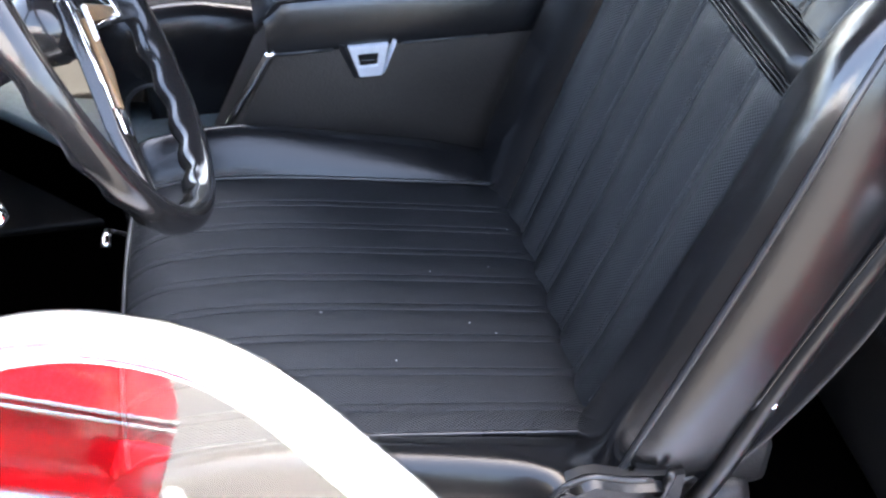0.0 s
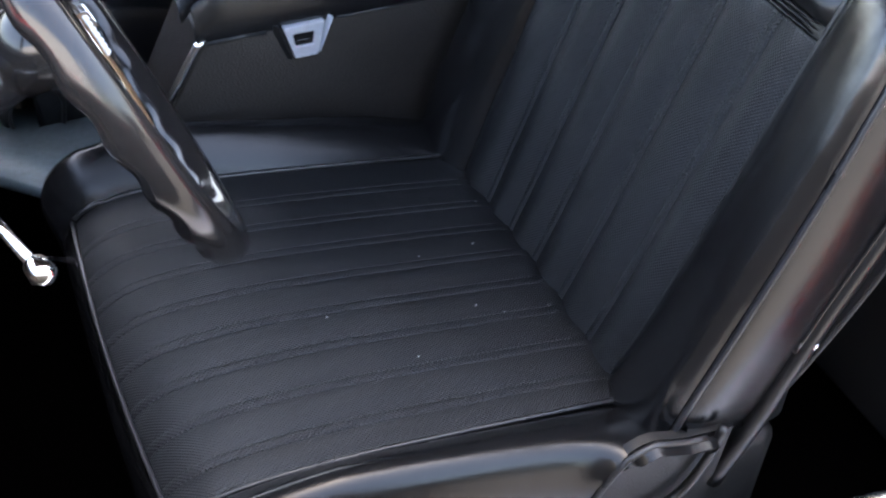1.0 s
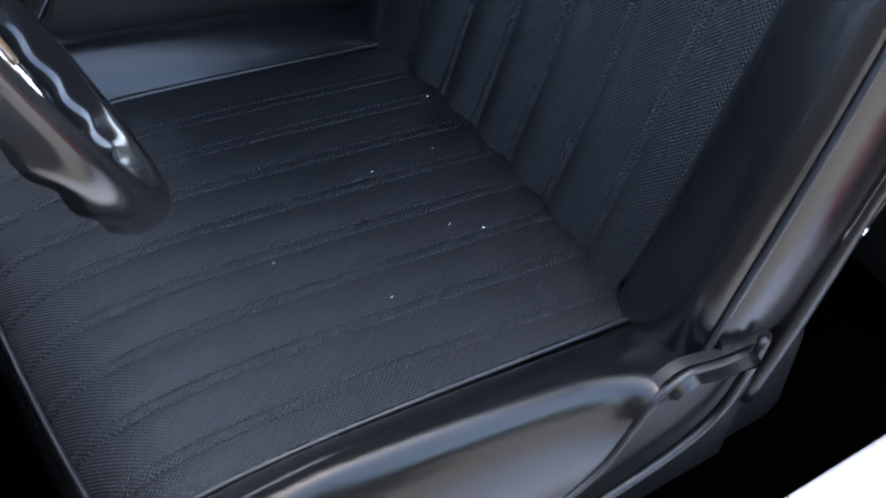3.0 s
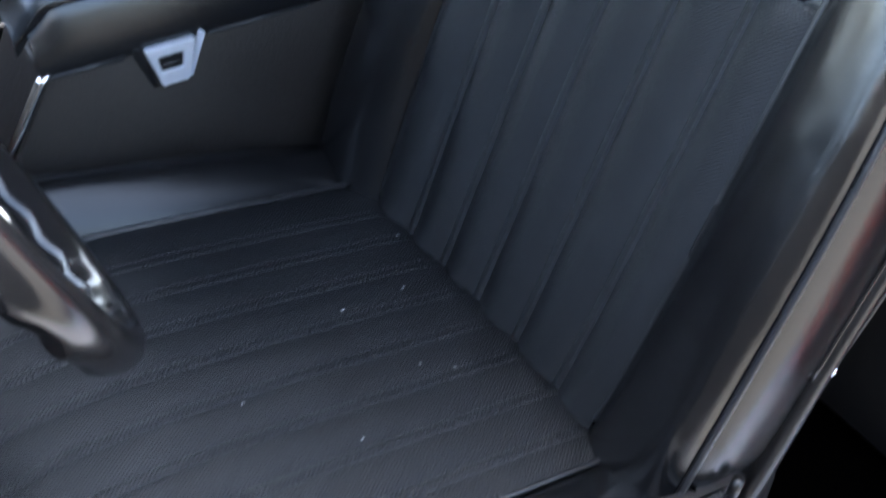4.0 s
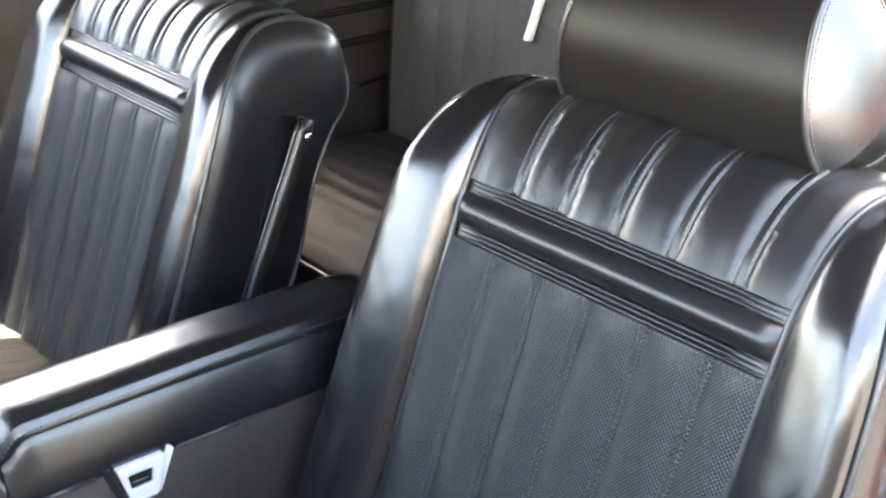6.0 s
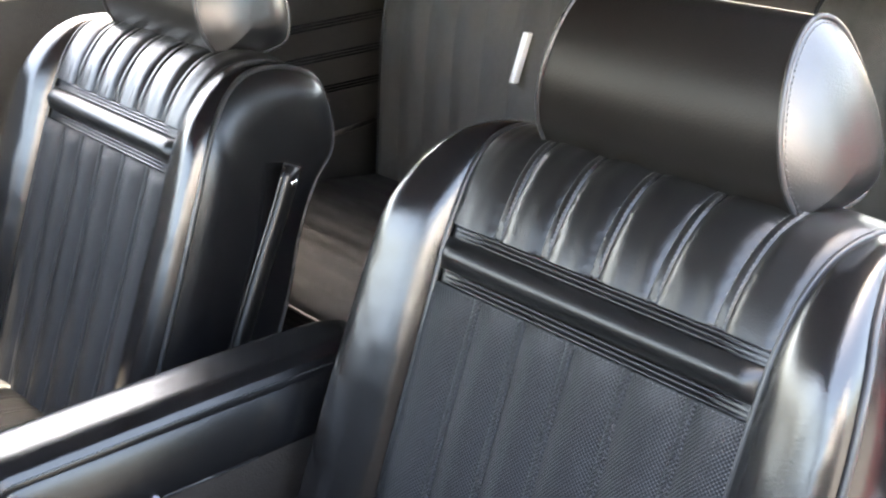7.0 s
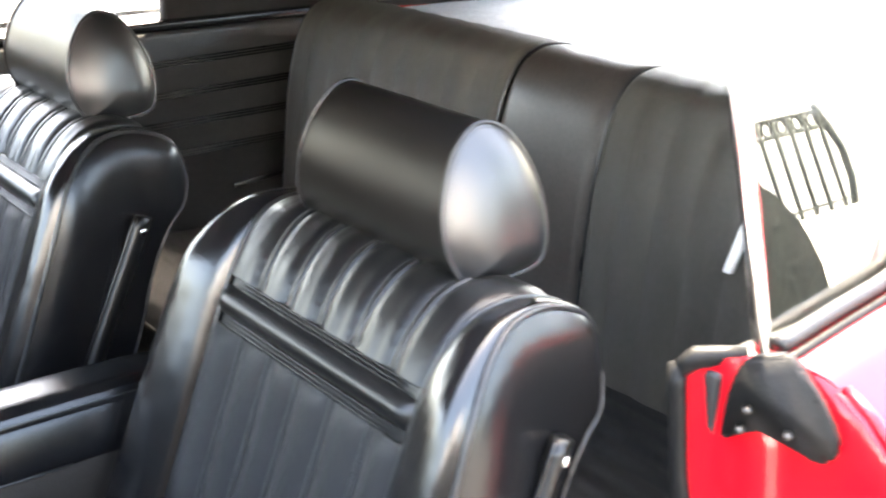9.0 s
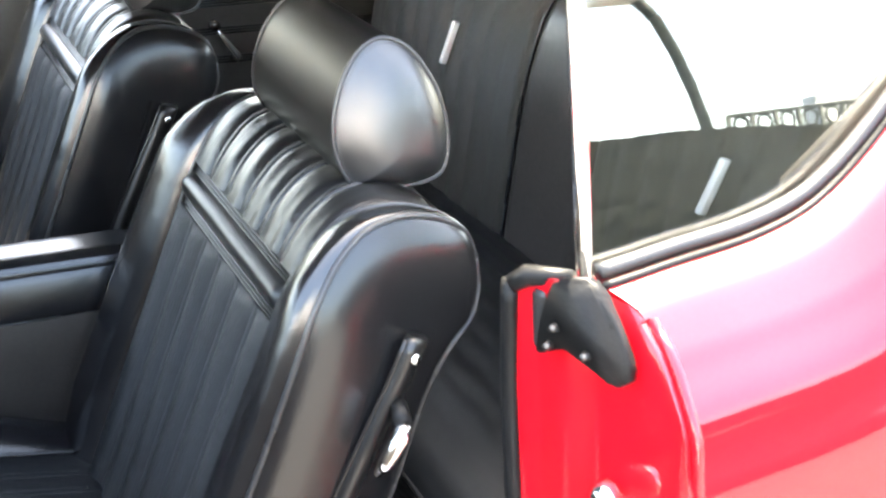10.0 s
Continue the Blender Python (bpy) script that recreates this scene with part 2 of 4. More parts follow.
def backrest(s, y, d):
    """The point s metres up the front of the backrest, at y across it, d metres proud."""
    x, z = np.interp(s, FRONT_S, FRONT[:, 0]), np.interp(s, FRONT_S, FRONT[:, 1])
    e = 0.004
    tx, tz = np.interp(s + e, FRONT_S, FRONT[:, 0]) - np.interp(s - e, FRONT_S, FRONT[:, 0]), np.interp(s + e, FRONT_S, FRONT[:, 1]) - np.interp(s - e, FRONT_S, FRONT[:, 1])
    k = math.hypot(tx, tz)
    # the upper corners are rounded off
    drop = 0.010 * step(0.15, 0.235, abs(y)) * step(S_PLEAT, S_TOP, s) * (1 - step(S_TOP, S_END, s))
    return Vector((x - tz / k * d, y, z + tx / k * d - drop))


INNER = curve([(0, 0.172), (along(0.6), 0.184), (S_PLEAT, 0.189), (S_TOP, 0.203), (S_END, 0.206)], 100)
OUTER = curve([(0, 0.278), (along(0.5), 0.284), (along(0.7), 0.284), (along(0.84), 0.278), (S_PLEAT, 0.270), (along(0.955), 0.252), (S_TOP, 0.232), (S_END, 0.224)], 100)


def inner(s):
    """Half the width between the bolster seams."""
    return float(np.interp(s, INNER[:, 0], INNER[:, 1]))


def outer(s):
    return float(np.interp(s, OUTER[:, 0], OUTER[:, 1]))


BOLSTER = curve([(0.0, -0.004), (0.05, 0.0075), (0.15, 0.0180), (0.3, 0.0265), (0.5, 0.0325), (0.70, 0.0354), (0.85, 0.0325), (0.94, 0.0245), (1.0, 0.010)], 48)


def bolster(s, q, side):
    """Across a bolster: q from 0 at its inner seam to 1 at its outer piping."""
    a, d = (float(np.interp(q, np.linspace(0, 1, 49), BOLSTER[:, k])) for k in range(2))
    d *= lerp(s, [along(0.47), along(0.55), S_PLEAT, S_TOP, S_END], [0.75, 1.0, 0.82, 0.16, 0.12])
    i, o = inner(s), outer(s)
    return backrest(s, side * (i + (o - i) * a), d)


def lobe(y0, y1, w, height, gutter):
    """Across one padded lobe between two seams: y and how proud it stands; w from 0 to 1."""
    e = min(w, 1 - w) * abs(y1 - y0)
    return y0 + (y1 - y0) * w, height * (1 - (1 - min(e / gutter, 1.0)) ** 2.4)


CUSHION = curve([(-0.10, 0.452), (-0.163, 0.476), (-0.318, 0.508), (-0.468, 0.534), (-0.565, 0.540), (-0.612, 0.528), (-0.634, 0.50), (-0.64, 0.455), (-0.632, 0.40)], 120)
CUSHION_S = np.r_[0, np.cumsum(np.linalg.norm(np.diff(CUSHION, axis=0), axis=1))]
C_END = float(CUSHION_S[-1])
C_FRONT = float(CUSHION_S[int(np.argmin(np.hypot(CUSHION[:, 0] + 0.622, CUSHION[:, 1] - 0.518)))])


def cushion(s, y, d):
    x, z = np.interp(s, CUSHION_S, CUSHION[:, 0]), np.interp(s, CUSHION_S, CUSHION[:, 1])
    e = 0.004
    tx, tz = np.interp(s + e, CUSHION_S, CUSHION[:, 0]) - np.interp(s - e, CUSHION_S, CUSHION[:, 0]), np.interp(s + e, CUSHION_S, CUSHION[:, 1]) - np.interp(s - e, CUSHION_S, CUSHION[:, 1])
    k = math.hypot(tx, tz)
    return Vector((x + tz / k * d, y, z - tx / k * d))


def cushion_edge(x, side=-1):
    """The height of the outer piping of the cushion's bolster; it sweeps up on the door side."""
    if side > 0:
        return lerp(x, [-0.64, -0.5, -0.4, -0.32, -0.25, -0.2, -0.1], [0.40, 0.405, 0.412, 0.428, 0.44, 0.445, 0.445])
    return lerp(x, [-0.64, -0.5, -0.4, -0.316, -0.282, -0.262, -0.245, -0.228, -0.2, -0.16, -0.1], [0.40, 0.405, 0.412, 0.426, 0.443, 0.462, 0.490, 0.516, 0.527, 0.511, 0.50])


# across the cushion's bolster: y, share of its rise, share of its drop to the piping
ROLL = curve([(0.213, -0.1, 0), (0.225, 0.30, 0), (0.242, 0.68, 0), (0.256, 0.92, 0.01), (0.269, 1.0, 0.05), (0.281, 0.92, 0.14), (0.291, 0.68, 0.31), (0.299, 0.32, 0.60), (0.303, 0.0, 1.0)], 48)


def cushion_bolster(s, q, side):
    base = cushion(s, 0, 0)
    rise = lerp(s, [0, 0.08, 0.16, 0.40, C_FRONT, C_END], [0.008, 0.018, 0.032, 0.052, 0.042, 0.0])
    edge = cushion_edge(base.x, side)
    drop = base.z - edge
    front = step(C_FRONT - 0.04, C_END, s)
    y, up, down = (float(np.interp(q, np.linspace(0, 1, 49), ROLL[:, k])) for k in range(3))
    dz = up * rise - down * drop
    if front > 0:
        p = cushion(s, y, dz * (1 - front) + 0.004 * (1 - q))
        p.z = max(p.z, 0.395)
        return (p.x + 0.02 * q * front, side * (y - 0.012 * front * q), p.z)
    return (base.x, side * y, base.z + dz)


HEAD = [(0.085, 0.979), (0.068, 1.012), (0.066, 1.052), (0.080, 1.098), (0.104, 1.128), (0.130, 1.135), (0.160, 1.119), (0.187, 1.079), (0.200, 1.036), (0.199, 1.000), (0.184, 0.979), (0.135, 0.973)]


def head_ring(n):
    return curve(HEAD + [HEAD[0]], n)[:-1]


def bucket_seat():
    seat = root("bucket_seat", (-0.2, 0, 0.27), "black leather bucket seat with fluted pierced centre panels", "seat", "front seats")
    # fluted lower back panels of pierced vinyl
    for a, b in zip(SEAMS, SEAMS[1:]):
        def flute(u, v, a=a, b=b):
            s = S_LOW + (S_RIB - S_LOW) * u
            k = inner(s) / 0.188
            e0, e1 = (0.0 if a > 0.18 else 0.0048), (0.0 if b < -0.18 else 0.0048)
            y, d = lobe(a * k - e0, b * k + e1, v, 0.0078, 0.032)
            d += 0.0008 * noise.noise(Vector((u * 7, y * 30, 2.0)))
            return backrest(s, y, d * step(0, 0.03, 1 - u) + 0.002 - 0.03 * (1 - step(0.0, 0.14, u)))
        part("flute", sheet(flute, 40, 16, 0.01, (S_RIB - S_LOW, abs(a - b))), PIERCED, seat, "pierced black vinyl flute")
    threads = bmesh.new()
    for y in SEAMS[1:-1]:
        def ridge(u, v, y=y):
            s = S_LOW + (S_RIB - S_LOW) * u
            return backrest(s, y * inner(s) / 0.188 + 0.0050 * (1 - 2 * v), 0.0022 + 0.0016 * math.sin(math.pi * v) ** 0.6 - 0.03 * (1 - step(0.0, 0.14, u)))
        part("seam_welt", sheet(ridge, 40, 6, 0.006, (S_RIB - S_LOW, 0.01)), PIERCED, seat)
        for off in (-0.0045, 0.0045):
            stitches([backrest(s, y * inner(s) / 0.188 + off * 0.6, 0.0034) for s in np.linspace(along(0.51), S_RIB - 0.006, 30)], 0.0006, 0.006, threads)
    part("stitching", threads, DULL_THREAD, seat, kind="stuff")
    part("core", sheet(lambda u, v: backrest(S_LOW + (S_TOP - S_LOW) * u, 0.262 * (1 - 2 * v) * (1 - 0.2 * u * u), -0.009), 30, 12, 0.03), LEATHER, seat)
    part("band_base", sheet(lambda u, v: backrest(S_RIB - 0.006 + (S_PLEAT - S_RIB + 0.012) * u, 0.2 * (1 - 2 * v), -0.0025), 8, 20, 0.006), LEATHER, seat)
    # three cords below and above the plain roll
    for low, high in ((S_RIB, S_ROLL), (S_RIB_UP, S_PLEAT)):
        for k in range(3):
            s = low + (high - low) * (k + 0.5) / 3
            line = [backrest(s, y, 0.0005) for y in np.linspace(-inner(s) + 0.004, inner(s) - 0.004, 30)]
            part("cord", tube(line, [(high - low) / 6.4 * min(1, 0.1 + i / 4, 0.1 + (29 - i) / 4) for i in range(30)], 8), LEATHER, seat)
    part("roll", sheet(lambda u, v: backrest(S_ROLL + (S_RIB_UP - S_ROLL) * v, inner(S_ROLL) * (1 - 2 * u), 0.012 * math.sin(math.pi * v) ** 0.7 * step(-0.005, 0.03, u) * step(-0.005, 0.03, 1 - u)), 40, 14, 0.01), SHINY, seat, "plain rounded leather roll")
    # pleats over the shoulder
    end = S_TOP + 0.05
    for n, (a, b) in enumerate(zip(SEAMS, SEAMS[1:])):
        def pleat(u, v, a=a, b=b, n=n):
            s = S_PLEAT + (end - S_PLEAT) * u
            k = inner(s) / 0.188
            w0, w1 = (0.0 if n == 0 else 0.0052), (0.0 if n == 5 else 0.0052)
            y, d = lobe(a * k - w0, b * k + w1, v, 0.0046 * (1 - 0.4 * step(0.5, 1.0, u)), 0.018)
            near = min(v, 1 - v) * abs(b - a)
            d += 0.0012 * noise.noise(Vector((y * 60, s * 18, n * 3.1)))
            d += 0.0011 * noise.noise(Vector((y * 40, s * 330, n * 7.7))) * math.exp(-((near - 0.004) / 0.005) ** 2)
            return backrest(s, y, d)
        part("pleat", sheet(pleat, 60, 24, 0.012), SHINY, seat, "creased leather pleat")
    seam = bmesh.new()
    for y in SEAMS[1:-1]:
        for off in (-0.0044, 0.0044):
            stitches([backrest(s, y * inner(s) / 0.188 + off * 0.8, 0.0024 * step(0, 0.02, s - S_PLEAT)) for s in np.linspace(S_PLEAT + 0.002, S_TOP - 0.01, 20)], 0.0006, 0.005, bm=seam)
    stitches([backrest(S_PLEAT + 0.0015, y, 0.0016) for y in np.linspace(-0.186, 0.186, 40)], bm=seam)
    stitches([backrest(S_RIB - 0.002, y, 0.003) for y in np.linspace(-0.184, 0.184, 40)], bm=seam)
    for y in SEAMS[1:-1]:
        part("welt", sheet(lambda u, v, y=y: backrest(S_PLEAT + 0.001 + (end - S_PLEAT - 0.01) * u, y * inner(S_PLEAT + (end - S_PLEAT) * u) / 0.188 + 0.0054 * (1 - 2 * v), 0.0024 * step(0, 0.1, u) * (1 - abs(2 * v - 1) ** 4)), 24, 8, 0.006), SHINY, seat, "flat stitched leather welt")
    start, foot = along(0.486), along(0.43)
    for side in (1, -1):
        def face(u, v, side=side):
            s = foot + (S_END - foot) * u
            p = bolster(s, v, side)
            d = 0.0009 * noise.noise(Vector((p.y * 30, s * 9, side))) + 0.0004 * noise.noise(Vector((p.y * 80, s * 40, side)))
            return p + Vector((-d, 0, d))
        part("bolster", sheet(face, 70, 22, 0.02), ROLLED, seat, "smooth rounded leather bolster")
        part("piping", tube([bolster(s, 0.0, side) + Vector((-0.003, 0, 0.003)) for s in np.linspace(start, S_END - 0.02, 60)], 0.003, 8), PIPING, seat)
        part("piping", tube([bolster(s, 1.0, side) + Vector((-0.002, side * 0.001, 0.001)) for s in np.linspace(start, S_END, 60)], 0.0034, 8), PIPING, seat)

        def flank(u, v, side=side):
            s = start + (S_END - start) * u
            p = bolster(s, 1.0, side)
            k = u * 1.0
            r = BACK[int(round((1 - k) * 120))]
            q = Vector((r[0], side * (0.224 + 0.028 * step(0.0, 0.14, 1 - k) + 0.022 * (1 - k)), r[1]))
            w = p.lerp(q, v)
            swell = math.sin(math.pi / 2 * v / 0.28) ** 0.7 if v < 0.28 else max(0.0, math.cos(math.pi / 2 * (v - 0.28) / 0.72)) ** 0.8
            bulge = 0.013 * swell * math.sqrt(step(0, 0.09, u)) * step(0, 0.08, 1 - u)
            tip = 0.024 * (1 - min(u / 0.05, 1.0)) ** 2 * abs(2 * v - 1) ** 2
            return (w.x + tip * 0.5 * (1 - 2 * v), w.y + side * bulge, w.z + tip)
        part("side_panel", sheet(flank, 60, 16, 0.01), LEATHER, seat, "smooth leather side panel")
        part("piping", tube([flank(u, 1.0) for u in np.linspace(0, 1, 50)], 0.0026, 6), PIPING, seat)
        part("piping", tube([flank(0.0, v) for v in np.linspace(0, 1, 16)], 0.0030, 6), PIPING, seat)
        # channel of the recliner arm, set into the side
        arm = curve([(0.090, 0.862), (0.070, 0.815), (0.040, 0.752), (-0.006, 0.65), (-0.038, 0.57), (-0.070, 0.48), (-0.106, 0.40)], 30)
        y = side * 0.282
        lip = [(x, y - side * 0.006 * (1 - k / 30), z) for k, (x, z) in enumerate(arm)]
        channel = part("recliner_channel", tube([(x + 0.014, w, z - 0.004) for x, w, z in lip], 0.019, 12, flat=0.6), SHINY, seat, "black moulded recliner cover")
        part("trim_strip", tube([(x - 0.003, w + side * 0.008, z) for x, w, z in lip[:20]], 0.0024, 8), BAKELITE, channel, "thin glossy edge strip")
        bolt = tube([(0.096, y - side * 0.004, 0.840), (0.096, y + side * 0.008, 0.840), (0.096, y + side * 0.011, 0.840)], [0.0065, 0.0065, 0.003], 12)
        part("bolt", bolt, CHROME, channel, "round chrome bolt")
        part("screw", tube([(-0.022, y, 0.577), (-0.022, y + side * 0.013, 0.577)], [0.005, 0.0035], 10), CHROME, channel)
    part("back_panel", sheet(lambda u, v: (lambda r: (r[0], (0.224 + 0.028 * step(0.0, 0.14, u) + 0.022 * u) * (1 - 2 * v), r[1]))(BACK[int(round(u * 120))]), 60, 20, 0.01), LEATHER, seat, "plain leather seat back")
    part("shoulder", sheet(lambda u, v: backrest(end - 0.01 + (S_END - end + 0.012) * u, 0.224 * (1 - 2 * v), -0.001), 12, 24, 0.01), LEATHER, seat)
    part("stitching", seam, THREAD, seat, kind="stuff")
    # head restraint
    ring = head_ring(44)
    width = 0.131

    def roll(u, v):
        k = ring[int(round(u * 44)) % 44]
        y = (width - 0.16 * (k[1] - 1.05)) * (1 - 2 * v)
        return (k[0], y, k[1])
    restraint = part("headrest", sheet(roll, 44, 16, 0), HEADREST, seat, "wide rolled leather headrest")
    mid = Vector((0.150, 0, 1.032))
    for side in (1, -1):
        def cap(u, v, side=side):
            k = ring[int(round(u * 44)) % 44]
            r = 1 - v
            return (mid.x + (k[0] - mid.x) * r, side * (width + 0.031 * (1 - r ** 2.6) - 0.16 * (k[1] - 1.05) * r), mid.z + (k[1] - mid.z) * r)
        part("end_cap", sheet(cap, 44, 14, 0), CAP, restraint, "domed leather end cap")
        part("piping", tube([(k[0], side * (width + 0.001 - 0.16 * (k[1] - 1.05)), k[1]) for k in ring], 0.0028, 6, closed=True), PIPING, restraint)
        bm = stitches([(mid.x + (k[0] - mid.x) * 0.955, side * (width + 0.0040 - 0.152 * (k[1] - 1.05)), mid.z + (k[1] - mid.z) * 0.955) for k in ring] , 0.0007, 0.005)
        part("stitching", bm, THREAD, restraint, kind="stuff")
    for y in (-0.05, 0.05):
        part("post", tube([(0.13, y, 0.93), (0.132, y, 1.0)], 0.006, 10), CHROME, seat)
    # cushion
    INSIDE[0] = Vector((-0.35, 0, 0.3))
    cs = [0.213, 0.154, 0.107, 0.06, 0.012, -0.036, -0.083, -0.131, -0.178, -0.213]
    for a, b in zip(cs, cs[1:]):
        def flute(u, v, a=a, b=b):
            e0, e1 = (0.0 if a > 0.2 else 0.0052), (0.0 if b < -0.2 else 0.0052)
            y, d = lobe(a - e0, b + e1, v, 0.0010, 0.020)
            crown = 0.012 * (1 - (y / 0.213) ** 2)
            d += 0.0012 * noise.noise(Vector((u * 9, y * 14, 4.0)))
            return cushion(C_FRONT * u, y, d + crown - 0.03 * (1 - step(0.0, 0.16, u)))
        part("flute", sheet(flute, 44, 12, 0.012, (C_FRONT, abs(a - b))), PIERCED, seat, "pierced black vinyl flute")
    part("front_roll", sheet(lambda u, v: cushion(C_FRONT + (C_END - C_FRONT) * u, 0.225 * (1 - 2 * v), 0.004 + 0.008 * (1 - (1 - 2 * v) ** 2) * (1 - u)), 16, 24, 0.012), LEATHER, seat, "plain leather front roll")
    part("piping", tube([cushion(C_FRONT, y, 0.004 + 0.012 * (1 - (y / 0.213) ** 2)) for y in np.linspace(-0.213, 0.213, 30)], 0.0025, 6), PIPING, seat)
    thread = bmesh.new()
    for y in cs[1:-1]:
        def ridge(u, v, y=y):
            w = y + 0.0054 * (1 - 2 * v)
            return cushion(C_FRONT * u, w, 0.0002 + 0.0010 * math.sin(math.pi * v) ** 0.6 + 0.0012 * noise.noise(Vector((u * 9, w * 14, 4.0))) + 0.012 * (1 - (w / 0.213) ** 2) - 0.03 * (1 - step(0.0, 0.16, u)))
        part("seam_welt", sheet(ridge, 44, 6, 0.006, (C_FRONT, 0.011)), PIERCED, seat)
        for off in (-0.005, 0.005):
            stitches([cushion(C_FRONT * u, y + off, 0.0011 + 0.012 * (1 - (y / 0.213) ** 2)) for u in np.linspace(0.17, 0.97, 30)], 0.0007, 0.0052, thread)
    part("stitching", thread, DULL_THREAD, seat, kind="stuff")
    lint = bmesh.new()
    for x, y in ((-0.271, -0.065), (-0.245, -0.080), (-0.189, 0.106), (-0.30, 0.02), (-0.36, -0.12), (-0.23, 0.03), (-0.43, -0.05)):
        d = float(np.interp(-x, -CUSHION[:75, 0], CUSHION_S[:75]))
        p = cushion(d, y, 0.0035 + 0.012 * (1 - (y / 0.213) ** 2) - 0.03 * (1 - step(0.0, 0.16, d / C_FRONT)))
        tube([p, p + Vector((0.0012, 0.0008, 0.0003)), p + Vector((0.0022, 0.0003, 0.0))], [0.0003, 0.0006, 0.0003], 5, bm=lint)
    part("lint", lint, IVORY, seat, "specks of pale lint", kind="stuff")
    for side in (1, -1):
        part("cushion_bolster", sheet(lambda u, v, side=side: cushion_bolster(0.03 + (C_END - 0.03) * u, v, side), 60, 24, 0.012), GLOSSY, seat, "smooth leather cushion bolster")
        part("piping", tube([Vector(cushion_bolster(s, 0.0, side)) + Vector((0, 0, 0.006)) for s in np.linspace(0.05, C_FRONT, 50)], 0.0026, 6), PIPING, seat)
        edge = [Vector(cushion_bolster(s, 1.0, side)) for s in np.linspace(0.04, C_END - 0.02, 60)]
        part("piping", tube(edge, 0.0034, 6), PIPING, seat)
        skirt = sheet(lambda u, v, side=side: (-0.10 - 0.53 * u, side * (0.296 - 0.012 * v), (cushion_edge(-0.10 - 0.53 * u, side) - 0.002) * (1 - v) + 0.30 * v), 40, 6, 0.01)
        part("valance", skirt, DARK, seat, "dark vinyl valance")
        strip = curve([(-0.118, 0.515), (-0.128, 0.47), (-0.15, 0.428), (-0.195, 0.405), (-0.27, 0.392), (-0.38, 0.375), (-0.5, 0.365)], 40)
        part("edge_moulding", tube([(x, side * 0.303, z) for x, z in strip], 0.0052, 10), SHINY, seat, "curved black edge moulding")
    part("frame", block((-0.60, -0.27, 0.27), (0.0, 0.27, 0.42), 0.02), DARK, seat)
    # Added dark filler block closing the gap between cushion and backrest.
    part("gap_filler", block((-0.19, -0.25, 0.40), (0.02, 0.25, 0.47), 0.012), DARK, seat)
    return seat


driver = bucket_seat()
passenger = copy_thing(driver, Matrix.Translation((-0.2 - 0.04, 0.845, 0.27)))


def seat_lever(seat):
    """The tilt lever on the driver's side panel."""
    a = Vector((0.080, -0.286, 0.790))
    lever = part("lever", tube([a, a + Vector((-0.004, -0.014, -0.004)), a + Vector((-0.006, -0.026, -0.010))], [0.0085, 0.0095, 0.010], 12), RUBBER, seat, "black knob with a chrome lever")
    b = a + Vector((-0.006, -0.028, -0.010))
    part("handle", tube([b, b + Vector((-0.005, -0.006, -0.010)), b + Vector((-0.020, -0.006, -0.034)), b + Vector((-0.030, -0.002, -0.052))], [0.009, 0.0105, 0.0085, 0.004], 12), CHROME, lever, "tapered chrome lever")


seat_lever(driver)
part("adjuster", tube([(-0.630, 0.195, 0.478), (-0.660, 0.195, 0.492), (-0.665, 0.188, 0.497), (-0.664, 0.150, 0.506)], [0.004, 0.004, 0.0055, 0.0065], 10), CHROME, driver, "small chrome adjuster handle")


